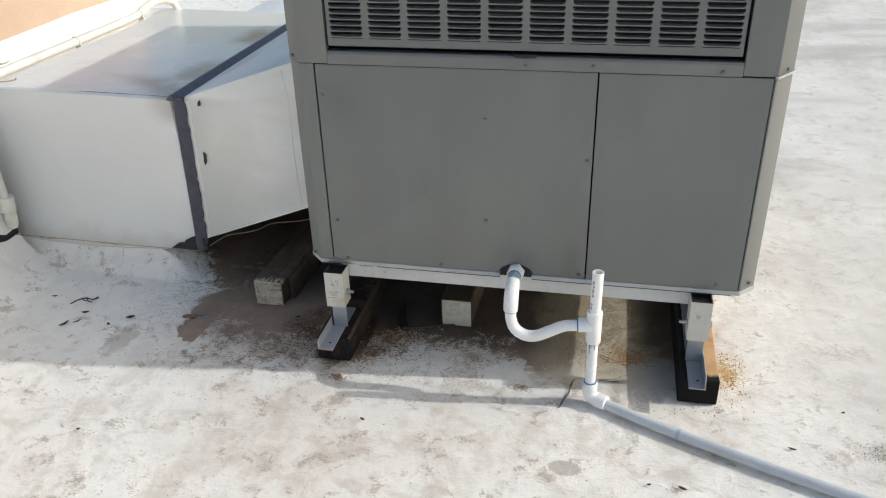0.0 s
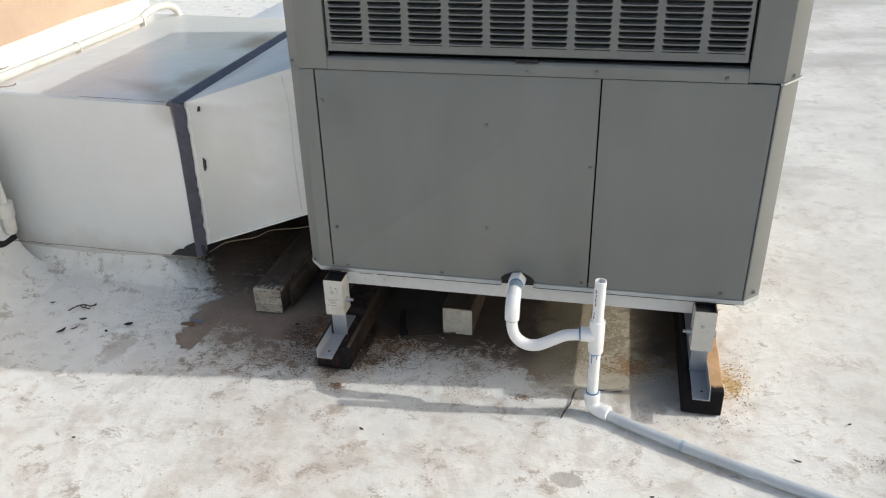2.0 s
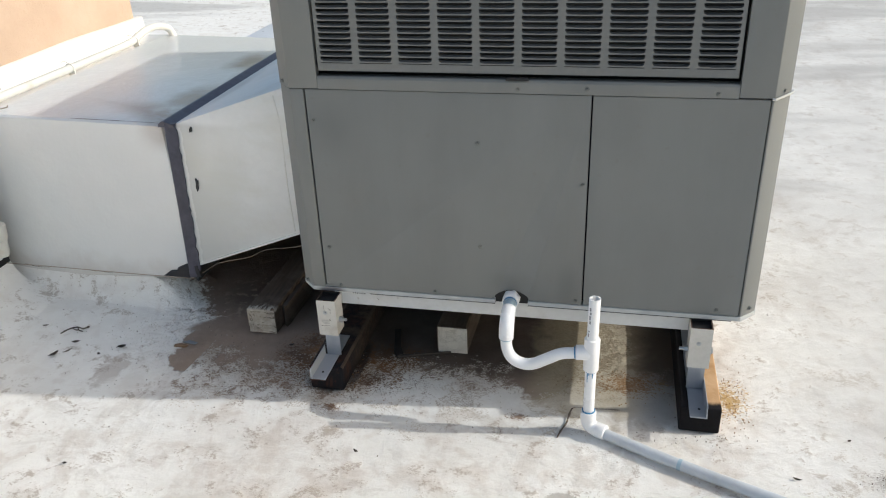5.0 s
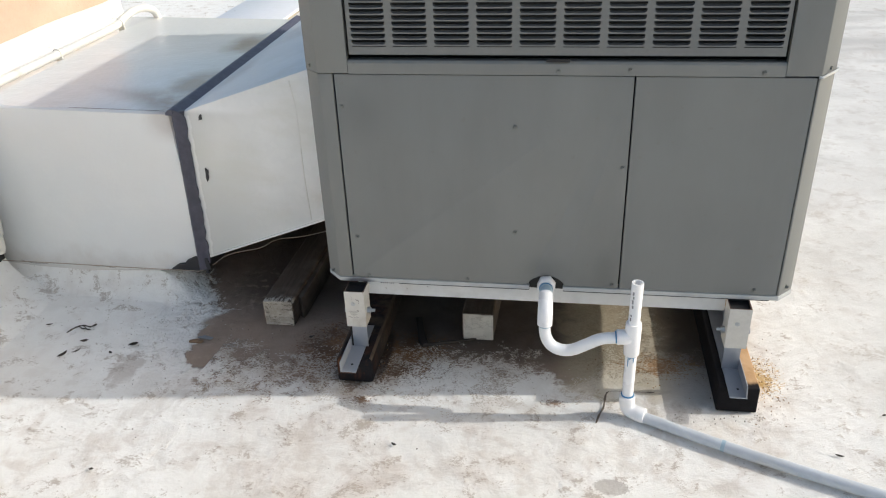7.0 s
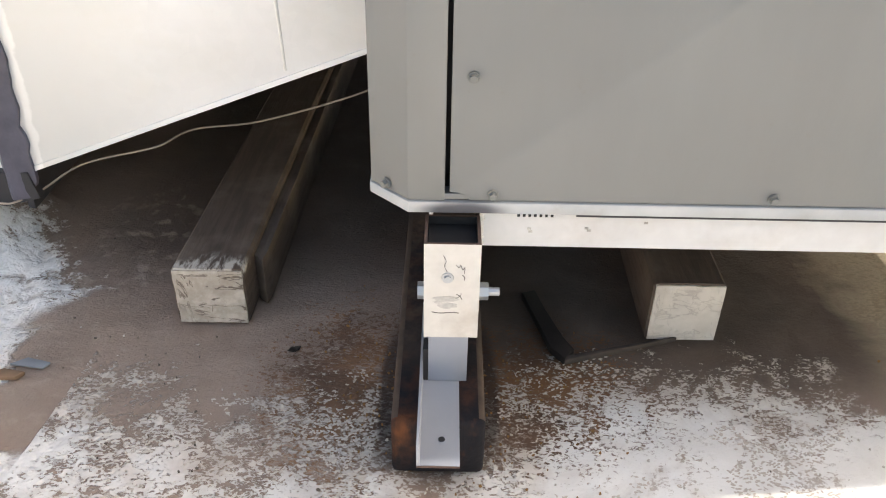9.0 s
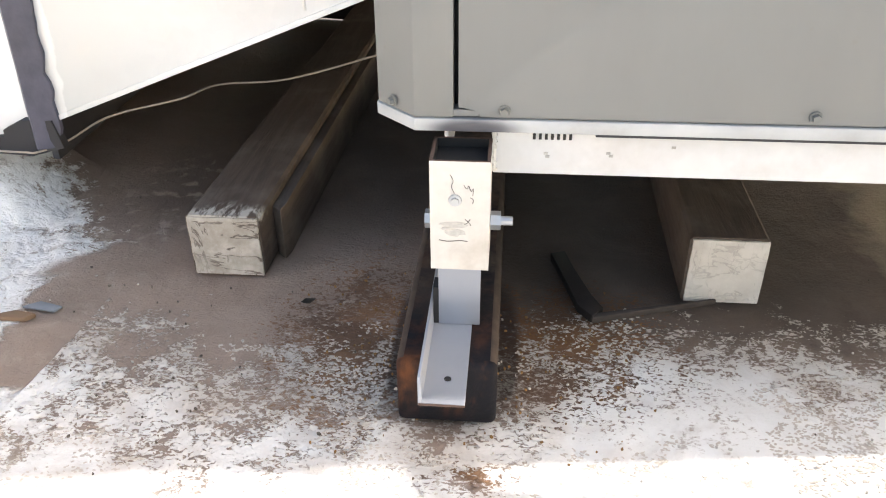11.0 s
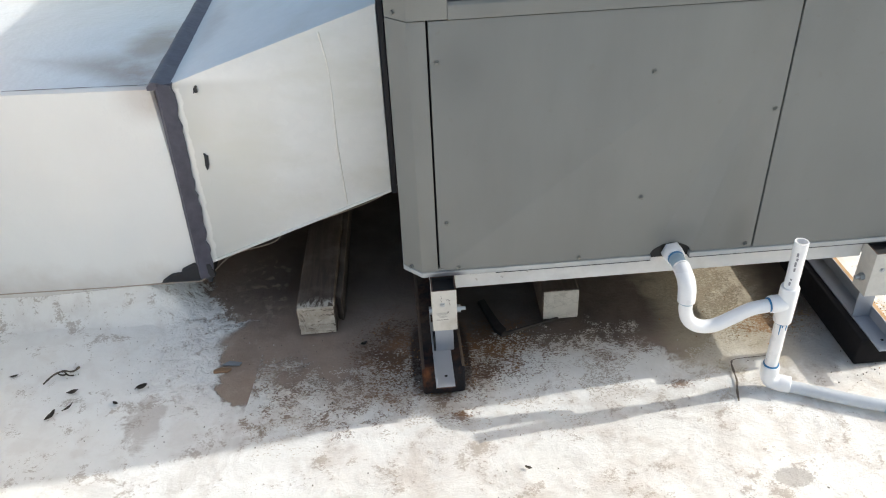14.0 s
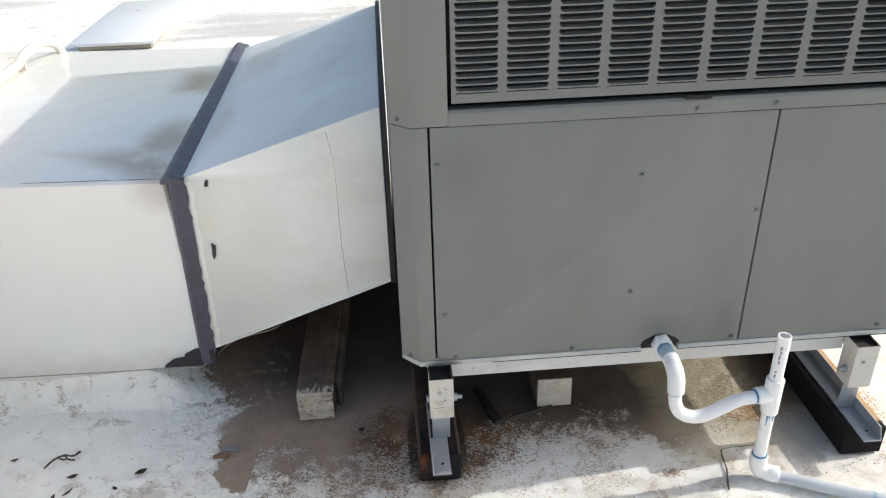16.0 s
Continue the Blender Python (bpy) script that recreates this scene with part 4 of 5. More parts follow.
def build_sleeper(x0, x1, y0, tan_side):
    bm = box(x0, x1, y0, 3.25, 0.0, 0.0735, 0.0045 if tan_side else 0.007, seg=3)
    ob = solo("rubber_sleeper", bm, [M_SLEEPER_BLACK if tan_side else M_SLEEPER, M_SLEEPER_TAN, M_SLEEPER_EDGE], "black roof sleeper, rust stained, under the stand's feet", "sleeper", "sleepers under the stand")
    for f in ob.data.polygons:
        if tan_side and f.normal.x > 0.9:
            f.material_index = 1
        elif not tan_side and f.normal.z > 0.15 and 0.15 < abs(f.normal.x) and abs(f.normal.y) < 0.1:
            f.material_index = 2


build_sleeper(-0.769, -0.675, 1.785, False)
build_sleeper(0.192, 0.288, 1.766, True)


def build_timber(x0, x1, y0, y1, h, shift, label):
    bm = bmesh.new()
    n = 14
    rings = []
    for i in range(n + 1):
        y = y0 + (y1 - y0) * i / n
        dx = shift * i / n + 0.002 * noise.noise((y * 3, x0, 0))
        dz = 0.003 * noise.noise((y * 4, x0, 5))
        c = 0.004
        prof = [(x0 + c, 0), (x1 - c, 0), (x1, c), (x1, h - c), (x1 - c, h), (x0 + c, h), (x0, h - c), (x0, c)]
        rings.append([bm.verts.new((px + dx, y, pz + (dz if pz > h / 2 else 0))) for px, pz in prof])
    for a, b in zip(rings, rings[1:]):
        for k in range(8):
            bm.faces.new((a[k - 1], a[k], b[k], b[k - 1]))
    bm.faces.new(rings[0])
    bm.faces.new(rings[-1][::-1])
    timber = thing("timber_sleeper", label, "timber", "old timbers on the roof", at=((x0 + x1) / 2, (y0 + y1) / 2, 0))
    inv = timber.matrix_basis.inverted()
    part("beam", bm, M_TIMBER, timber).matrix_parent_inverse = inv
    end = bmesh.new()   # the coat of paint on the sawn end, chipped along its rim
    rim = []
    for k in range(28):
        ang = 2 * math.pi * (k + 0.5) / 28
        px, pz = math.cos(ang), math.sin(ang)
        grow = (0.5 - 0.018 - 0.02 * abs(noise.noise((k * 0.9, x0 * 9, 2)))) / max(abs(px), abs(pz))
        rim.append(((x0 + x1) / 2 + px * grow * (x1 - x0), h / 2 + pz * grow * h))
    prism(rim, 0, 0.003, 0.0, end, flip=lambda c: Vector((c.x, y0 - 0.0025 + c.z, c.y)))
    part("painted_end", end, M_CRACKED, timber, "cracked white paint").matrix_parent_inverse = inv


build_timber(-1.055, -0.965, 2.027, 3.08, 0.083, 0.03, "weathered timber with cracked white end, lying under the duct")
board = prism([(-0.9635, 2.078), (-0.9500, 2.066), (-0.9475, 2.085), (-0.935, 2.6), (-0.921, 3.05), (-0.938, 3.05)], 0.0, 0.071, 0.002)
solo("side_board", board, M_TIMBER, "thin weathered board lying along the duct's timber", "board")
build_timber(-0.464, -0.376, 2.010, 3.05, 0.086, 0.02, "weathered timber with white end, lying under the machine")


# ---------- the condensate drain ----------
def build_drain():
    drain = thing("drain_pipe", "white plastic condensate drain with trap, vent and floor run", "drain pipe", at=(-0.03, 1.725, 0.0))
    inv = drain.matrix_basis.inverted()

    def add(name, bm, material, label="", parent=None):
        ob = part(name, bm, material, parent or drain, label, 40)
        if not parent:
            ob.matrix_parent_inverse = inv
        return ob

    r = 0.0135
    # adapter screwed into the machine
    hexnut = bmesh.new()
    bmesh.ops.create_cone(hexnut, cap_ends=True, segments=6, radius1=0.0232, radius2=0.0222, depth=0.026, matrix=pose(-0.231, 1.8355, 0.2945, 90, 22))
    bmesh.ops.bevel(hexnut, geom=list(hexnut.edges), offset=0.0011, segments=1, affect="EDGES")
    adapter = add("adapter", hexnut, M_PVC)
    add("cement_ring", tube([(-0.2312, 1.8200, 0.2958), (-0.2313, 1.8165, 0.2960)], 0.0168), M_PRIMER, "blue cement ring", adapter)
    add("sleeve", tube([(-0.231, 1.826, 0.2955), (-0.2310, 1.785, 0.2965), (-0.2304, 1.770, 0.2935), (-0.2301, 1.755, 0.284)], 0.0158), M_PRIMER_PALE, "sleeve washed with pale blue cement", adapter)
    # street elbow
    bend = smooth_path([(-0.2305, 1.786, 0.2965), (-0.2300, 1.760, 0.2885), (-0.2298, 1.747, 0.277), (-0.2298, 1.7415, 0.262), (-0.2300, 1.739, 0.246)], 5)
    elbow = add("elbow", tube(bend, [0.0170 + 0.0011 * math.sin(2.6 * i / len(bend)) for i in range(len(bend))], 20), M_PVC)
    add("lip", tube([(-0.2305, 1.7875, 0.2965), (-0.2305, 1.7835, 0.2962)], 0.0178), M_PVC, parent=elbow)
    add("cement_ring", tube([(-0.2300, 1.739, 0.2462), (-0.2300, 1.739, 0.2440)], 0.0152), M_PRIMER_PALE, parent=elbow)
    # the trap, bent by heat
    trap_line = smooth_path([(-0.2300, 1.739, 0.258), (-0.2285, 1.738, 0.222), (-0.217, 1.736, 0.195), (-0.193, 1.734, 0.181), (-0.164, 1.731, 0.184), (-0.130, 1.727, 0.205), (-0.097, 1.724, 0.225), (-0.052, 1.722, 0.233)], 7)
    add("trap", tube(trap_line, [r + 0.0008 * math.sin(3.1 * i / len(trap_line)) for i in range(len(trap_line))], 20), M_PVC)
    # tee
    tee = bmesh.new()
    collar((-0.027, 1.7250, 0.186), (-0.027, 1.7255, 0.274), 0.0185, bm=tee)
    collar((-0.030, 1.7245, 0.2345), (-0.064, 1.7225, 0.2332), 0.0180, bm=tee)
    tee = add("tee", tee, M_PVC)
    add("cement_ring", tube([(-0.0640, 1.7225, 0.2332), (-0.0668, 1.7224, 0.2330)], 0.0152), M_PRIMER, "blue cement ring", tee)
    # open vent above, with its faded print
    vent = add("vent_pipe", tube([(-0.027, 1.7255, 0.262), (-0.0268, 1.7262, 0.32), (-0.0264, 1.727, 0.380)], r, 20, inner=0.0105), M_PVC)
    add("vent_bore", tube([(-0.0266, 1.7267, 0.350), (-0.0266, 1.7267, 0.3515)], 0.0105, 16), M_BLACK, parent=vent)
    for z, ang, length in ((0.283, 226, 0.009), (0.296, 229, 0.004), (0.318, 236, 0.008), (0.329, 233, 0.011), (0.343, 238, 0.006), (0.352, 234, 0.009)):
        c, sn = math.cos(radians(ang)), math.sin(radians(ang))
        bar = hexa([(-0.0267 + (r + d) * c + e * sn, 1.7264 + (r + d) * sn - e * c, zz) for zz in (z, z + length) for d, e in ((0.0002, -0.0019), (0.0006, -0.0019), (0.0006, 0.0019), (0.0002, 0.0019))])
        add("print_bar", bar, M_PRINT, "", vent)
    # riser with cement runs
    riser = add("riser", tube([(-0.0268, 1.7250, 0.195), (-0.0262, 1.7245, 0.045)], r, 20), M_PVC)
    add("cement_ring", tube([(-0.0268, 1.7250, 0.1850), (-0.0268, 1.7250, 0.1825)], r + 0.0006), M_PRIMER, "blue cement ring", riser)
    for ang, length in ((238, 0.026), (290, 0.014), (255, 0.007)):
        c, sn = math.cos(radians(ang)), math.sin(radians(ang))
        drip = tube([(-0.0267 + r * c, 1.7250 + r * sn, 0.184), (-0.0266 + r * c, 1.7249 + r * sn, 0.184 - length)], [0.0016, 0.0009], 8)
        add("cement_run", drip, M_PRIMER, "", riser)
    # floor elbow and the long run
    low = add("floor_elbow", bmesh.new(), M_PVC)
    bm = bmesh.new()
    tube(smooth_path([(-0.0262, 1.7245, 0.060), (-0.0262, 1.7245, 0.040), (-0.020, 1.722, 0.024), (-0.004, 1.7145, 0.0185), (0.012, 1.707, 0.0185)], 5), 0.0180, 20, bm)
    collar((-0.0262, 1.7245, 0.066), (-0.0262, 1.7245, 0.040), 0.0190, bm=bm)
    collar((-0.006, 1.7155, 0.0187), (0.017, 1.7045, 0.0187), 0.0187, bm=bm)
    finish(bm, 40)
    bm.to_mesh(low.data)
    bm.free()
    add("cement_ring", tube([(-0.0262, 1.7245, 0.0655), (-0.0262, 1.7245, 0.0685)], r + 0.0026), M_PRIMER, "blue cement ring", low)
    run = smooth_path([(0.004, 1.711, 0.0145), (0.16, 1.637, 0.0143), (0.38, 1.548, 0.0140), (0.62, 1.462, 0.0138), (0.95, 1.345, 0.0138), (1.5, 1.16, 0.0138), (2.4, 0.85, 0.0138)], 5)
    run = add("floor_run", tube(run, r, 18), M_PVC_GREY, "long dusty plastic pipe lying on the roof")
    add("cement_smudge", tube([(0.184, 1.6266, 0.0143), (0.192, 1.6232, 0.0143)], r + 0.0004), M_PRIMER_PALE, "", run)


build_drain()


# ---------- the supply duct ----------
def build_duct():
    duct = thing("air_duct", "white wrapped duct with bare metal transition and dark mastic joints", "air duct", at=(-1.6, 2.7, 0))
    inv = duct.matrix_basis.inverted()

    def add(name, bm, material, label="", smooth=35):
        ob = part(name, bm, material, duct, label, smooth)
        ob.matrix_parent_inverse = inv
        return ob

    yb = 3.30
    # wrapped box, its far side pitched down to the wall
    front = lambda x, z: 2.0602 - 0.0686 * x + 0.0233 * z
    shape = [(-2.34, 0.0), (-1.275, 0.100), (-1.297, 0.603), (-1.94, 0.603), (-2.34, 0.505)]
    bm = bmesh.new()
    near = [bm.verts.new((x, front(x, z), z)) for x, z in shape]
    back = [bm.verts.new((x, yb if x > -1.9 else 3.35 if x > -2.0 else 3.80, z)) for x, z in shape]
    bm.faces.new(near), bm.faces.new(back[::-1])
    for k in range(5):
        bm.faces.new((near[k - 1], back[k - 1], back[k], near[k]))
    bmesh.ops.bevel(bm, geom=list(bm.edges), offset=0.006, segments=1, affect="EDGES")
    add("duct_box", bm, M_DUCT, "white painted duct wrap")
    add("inner_curb", box(-1.90, -1.46, 2.24, yb - 0.08, 0.0, 0.07, 0.004), M_CURB)
    # added dark strip hides the wrap's pale lower side under the transition
    add("edge_seal", hexa([(-1.2765, 2.146, 0.094), (-1.266, 2.144, 0.094), (-1.266, yb - 0.03, 0.094), (-1.2765, yb - 0.03, 0.094),
                           (-1.2765, 2.148, 0.150), (-1.266, 2.146, 0.150), (-1.266, yb - 0.03, 0.150), (-1.2765, yb - 0.03, 0.150)], 0.001), M_DARK)
    # transition piece rising to the machine's side
    a, b = (-1.262, 2.152), (-0.806, 2.122)
    add("transition", hexa([(a[0], a[1], 0.146), (b[0], b[1], 0.328), (b[0], 3.125, 0.328), (a[0], yb - 0.03, 0.146),
                            (-1.262, a[1] + 0.010, 0.606), (b[0], b[1] + 0.006, 0.762), (b[0], 3.125, 0.762), (-1.262, yb - 0.03, 0.606)], 0.0025), M_SHEET, "bare galvanised sheet metal transition")
    add("hem", hexa([(a[0], a[1] - 0.0026, 0.1455), (b[0], b[1] - 0.0026, 0.3275), (b[0], b[1] + 0.012, 0.3275), (a[0], a[1] + 0.012, 0.1455),
                     (a[0], a[1] - 0.0022, 0.1525), (b[0], b[1] - 0.0022, 0.3345), (b[0], b[1] + 0.012, 0.3345), (a[0], a[1] + 0.012, 0.1525)], 0.0006), M_SHEET, "folded sheet metal hem")
    # standing crease in its front sheet, greyed to paint in its soft shade
    fold = smooth_path([(-0.928, 2.1385, 0.708), (-0.916, 2.1360, 0.617), (-0.917, 2.1322, 0.448), (-0.911, 2.1292, 0.300)], 8)
    add("crease", tube(fold, [0.0030 * (1 - 0.4 * i / len(fold)) for i in range(len(fold))], 8), M_CREASE)
    # unseen sheet, added to block the sunlit roof behind the duct
    add("back_skirt", hexa([(-1.268, 3.225, 0.0), (-0.806, 3.115, 0.0), (-0.806, 3.121, 0.0), (-1.268, 3.231, 0.0), (-1.268, 3.225, 0.170), (-0.806, 3.115, 0.352), (-0.806, 3.121, 0.352), (-1.268, 3.231, 0.170)]), M_DARK, "added dark sheet blocking the sunlit roof behind")
    # dark strip against the machine, standing for the dark gap there
    add("flange", hexa([(-0.8055, 2.128, 0.318), (-0.793, 2.128, 0.318), (-0.793, 3.13, 0.318), (-0.8055, 3.13, 0.318),
                        (-0.8055, 2.134, 0.775), (-0.793, 2.134, 0.775), (-0.793, 3.13, 0.775), (-0.8055, 3.13, 0.775)], 0.001), M_DARK, "dark strip standing for the gap at the machine")

    # mastic along the joint: a ragged band down the front and over the top
    def ragged(p, q, half, lift, n, seed, up):
        p, q, up = Vector(p), Vector(q), Vector(up)
        along = (q - p).normalized()
        across = along.cross(up).normalized()
        bm = bmesh.new()
        rows = []
        for i in range(n + 1):
            c = p.lerp(q, i / n)
            wl = half[0] * (1 + 0.07 * noise.noise((i * 0.55, seed, 0)) + 0.06 * noise.noise((i * 1.7, seed, 4)))
            wr = half[1] * (1 + 0.22 * noise.noise((i * 0.55, seed, 9)) + 0.18 * noise.noise((i * 1.7, seed, 14)))
            rows.append([bm.verts.new(c + across * s + up * h) for s, h in ((-wl, -0.004), (-wl, lift * 0.5), (-wl * 0.40, lift * 2.0), (0, lift * 1.8), (wr * 0.55, lift), (wr, lift * 0.5), (wr, -0.004))])
        for r0, r1 in zip(rows, rows[1:]):
            for k in range(7):
                bm.faces.new((r0[k - 1], r0[k], r1[k], r1[k - 1]))
        bm.faces.new(rows[0]), bm.faces.new(rows[-1][::-1])
        return bm

    add("mastic_strip", ragged((-1.281, 2.148, 0.112), (-1.2755, 2.161, 0.611), (0.0145, 0.0245), 0.007, 40, 1.0, (0, -1, 0.02)), M_MASTIC, "dark mastic strip down the joint", 28)
    add("mastic_strip", ragged((-1.282, 2.150, 0.604), (-1.282, yb + 0.012, 0.602), (0.022, 0.027), 0.007, 60, 5.0, (0, 0, 1)), M_MASTIC, "dark mastic strip over the top joint", 50)
    # torn bottom corner of the wrap; a black patch stands for its dark gap
    bm = bmesh.new()
    pts = [(-1.388, 2.143, 0.103), (-1.362, 2.143, 0.121), (-1.334, 2.143, 0.125), (-1.333, 2.143, 0.135), (-1.303, 2.141, 0.150), (-1.262, 2.140, 0.150), (-1.255, 2.142, 0.112), (-1.30, 2.140, 0.100)]
    n = len(pts)
    v = [bm.verts.new(p) for p in pts] + [bm.verts.new((x, y + 0.014, z)) for x, y, z in pts]
    bm.faces.new(v[:n]), bm.faces.new(v[:n - 1:-1])
    for k in range(n):
        bm.faces.new((v[(k - 1) % n], v[k], v[n + k], v[n + (k - 1) % n]))
    add("torn_flap", bm, M_DARK, "black patch standing for the dark gap at the torn foot")
    # two torn flakes on the transition's front
    for cx, cz, hgt, seed in ((-1.206, 0.594, 0.021, 1), (-1.214, 0.422, 0.056, 7)):
        bm = bmesh.new()
        rim = []
        for k in range(11):
            ang = 2 * math.pi * k / 11
            rad = (1.0, 0.75, 1.1, 1.0, 0.6, 0.45, 0.55, 0.5, 1.05, 0.6, 0.7)[(k + seed) % 11]
            rim.append((cx + 0.0060 * rad * math.cos(ang) + 0.08 * (cz - 0.5) * math.sin(ang) * hgt, cz + hgt / 2 * rad * math.sin(ang)))
        fy = lambda x, z: 2.152 - 0.0658 * (x + 1.262) + 0.0217 * (z - 0.146) - 0.003
        v = [bm.verts.new((x, fy(x, z) - 0.0015, z)) for x, z in rim] + [bm.verts.new((x, fy(x, z) + 0.004, z)) for x, z in rim]
        bm.faces.new(v[:11]), bm.faces.new(v[:10:-1])
        for k in range(11):
            bm.faces.new((v[(k - 1) % 11], v[k], v[11 + k], v[11 + (k - 1) % 11]))
        add("flake", bm, M_DARK, "small torn dark flake")


build_duct()


# ---------- conduit over the duct, wire, scrap, hatch ----------
def build_conduit():
    c = thing("conduit", "white painted conduit clamped over the duct's top and down its front", "conduit", at=(-1.9, 2.7, 0.6))
    inv = c.matrix_basis.inverted()
    line = smooth_path([(-1.937, 2.118, 0.15), (-1.937, 2.118, 0.23), (-1.940, 2.118, 0.32), (-1.950, 2.118, 0.47), (-1.957, 2.122, 0.575), (-1.962, 2.145, 0.612), (-1.964, 2.220, 0.621), (-1.964, 2.5, 0.621), (-1.964, 2.8, 0.620),
                        (-1.966, 3.10, 0.622), (-1.966, 3.17, 0.634), (-1.955, 3.235, 0.650), (-1.935, 3.29, 0.651), (-1.912, 3.325, 0.635), (-1.902, 3.336, 0.605), (-1.900, 3.338, 0.585)], 6)
    pipe = part("pipe", tube(line, 0.0150, 16), M_CONDUIT, c)
    pipe.matrix_parent_inverse = inv
    for z0, z1, r in ((0.262, 0.212, 0.0265), (0.212, 0.160, 0.0195)):
        ob = part("coupling", collar((-1.9335, 2.118, z0), (-1.937, 2.118, z1), r), M_CONDUIT, c)
        ob.matrix_parent_inverse = inv
    for y, r in ((2.70, 0.0175), (3.14, 0.0180), (2.22, 0.0175)):
        bm = collar((-1.964, y - 0.004, 0.6215), (-1.964, y + 0.004, 0.6215), r, 0.001)
        box(-1.972, -1.946, y - 0.004, y + 0.004, 0.588, 0.612, 0.001, bm)
        tube(smooth_path([(-1.966, y, 0.638), (-1.974, y - 0.004, 0.646), (-1.988, y - 0.012, 0.645)], 4), 0.0016, 6, bm)
        if y < 2.5:   # loose twists of tie wire
            for twist in ([(-1.976, y, 0.632), (-1.980, y + 0.03, 0.648), (-1.976, y + 0.07, 0.650), (-1.962, y + 0.10, 0.644)],
                          [(-1.968, y, 0.636), (-1.962, y + 0.03, 0.644), (-1.958, y + 0.07, 0.647), (-1.955, y + 0.11, 0.648)],
                          [(-1.955, y - 0.01, 0.632), (-1.935, y - 0.005, 0.617), (-1.905, y + 0.010, 0.612), (-1.884, y + 0.030, 0.613), (-1.880, y + 0.032, 0.619)]):
                ob = part("tie_wire", tube(smooth_path(twist, 5), 0.0021, 6), M_WIRE, c, "twisted end of tie wire")
                ob.matrix_parent_inverse = inv
        ob = part("clamp", bm, M_CONDUIT, c)
        ob.matrix_parent_inverse = inv


def build_chase():
    """A white coated chase along the wall in front of the duct, its ragged skirt hanging over a coved curb."""
    def rim(y):
        fall = max(0.0, min(1.0, (y - 1.93) / 0.17))
        return 0.195 - 0.060 * fall
    bm, cove, gap = bmesh.new(), bmesh.new(), bmesh.new()
    rows, low, slot = [], [], []
    for i in range(61):
        y = 0.9 + 1.262 * i / 60
        z = rim(y) + 0.010 * noise.noise((y * 14, 1, 3)) + 0.008 * noise.noise((y * 37, 5, 3))
        rows.append([bm.verts.new(p) for p in ((-1.958, y, z), (-1.966, y, 0.32), (-1.974, y, 0.535), (-1.990, y, 0.55), (-2.33, y, 0.56), (-2.33, y, z), (-1.964, y, z))])
        t = rim(y) - 0.030
        low.append([cove.verts.new(p) for p in ((-1.76, y, -0.012), (-1.86, y, 0.12 * t), (-1.92, y, 0.38 * t), (-1.952, y, 0.74 * t), (-1.964, y, t), (-2.32, y, t), (-2.32, y, -0.012))])
        slot.append([gap.verts.new(p) for p in ((-1.9655, y, t - 0.01), (-1.9655, y, z + 0.004), (-2.0, y, z + 0.004), (-2.0, y, t - 0.01))])
    for m, lines in ((bm, rows), (cove, low), (gap, slot)):
        for a, b in zip(lines, lines[1:]):
            for k in range(len(a)):
                m.faces.new((a[k - 1], a[k], b[k], b[k - 1]))
        m.faces.new(lines[0]), m.faces.new(lines[-1][::-1])
    chase = thing("wall_chase", "white coated chase along the parapet with ragged lower edge", "chase", at=(-2.1, 1.5, 0))
    inv = chase.matrix_basis.inverted()
    part("cover", bm, M_DUCT, chase, smooth=50).matrix_parent_inverse = inv
    # plain black strip between skirt and curb
    part("tar_strip", gap, M_BLACK, chase, "black strip under the skirt").matrix_parent_inverse = inv
    part("curb", cove, M_ROOF, chase, "coated curb", smooth=50).matrix_parent_inverse = inv


build_chase()
build_conduit()

wire_line = smooth_path([(-2.05, 2.15, 0.105), (-1.75, 2.138, 0.110), (-1.50, 2.132, 0.110), (-1.36, 2.130, 0.111), (-1.305, 2.130, 0.110), (-1.287, 2.134, 0.109), (-1.262, 2.165, 0.112), (-1.230, 2.195, 0.128), (-1.19, 2.20, 0.142), (-1.11, 2.20, 0.162), (-1.075, 2.255, 0.163), (-0.99, 2.30, 0.157), (-0.856, 2.322, 0.190), (-0.790, 2.37, 0.205), (-0.738, 2.42, 0.208)], 6)
solo("wire", tube(wire_line, 0.0015, 8), M_WIRE, "thin tan wire hanging along the underside of the duct", "wire", smooth=60)


def build_scrap():
    scrap = thing("metal_scrap", "bent rusty strip of scrap metal lying against a timber", "scrap", at=(-0.55, 1.99, 0))
    inv = scrap.matrix_basis.inverted()
    wide = prism([(-0.614, 2.089), (-0.596, 2.096), (-0.586, 2.052), (-0.571, 1.998), (-0.558, 1.974), (-0.572, 1.957), (-0.587, 1.978), (-0.601, 2.040)], 0.0, 0.011, 0.0012)
    part("bent_end", wide, M_SCRAP, scrap, "black bent end").matrix_parent_inverse = inv
    strip = hexa([(-0.571, 1.957, 0.0), (-0.425, 2.006, 0.0), (-0.427, 2.0085, 0.0), (-0.571, 1.963, 0.0), (-0.571, 1.957, 0.008), (-0.425, 2.006, 0.006), (-0.427, 2.0085, 0.006), (-0.571, 1.963, 0.010)], 0.0005)
    part("strip", strip, M_SCRAP_RUST, scrap, "thin rusty strip").matrix_parent_inverse = inv


build_scrap()


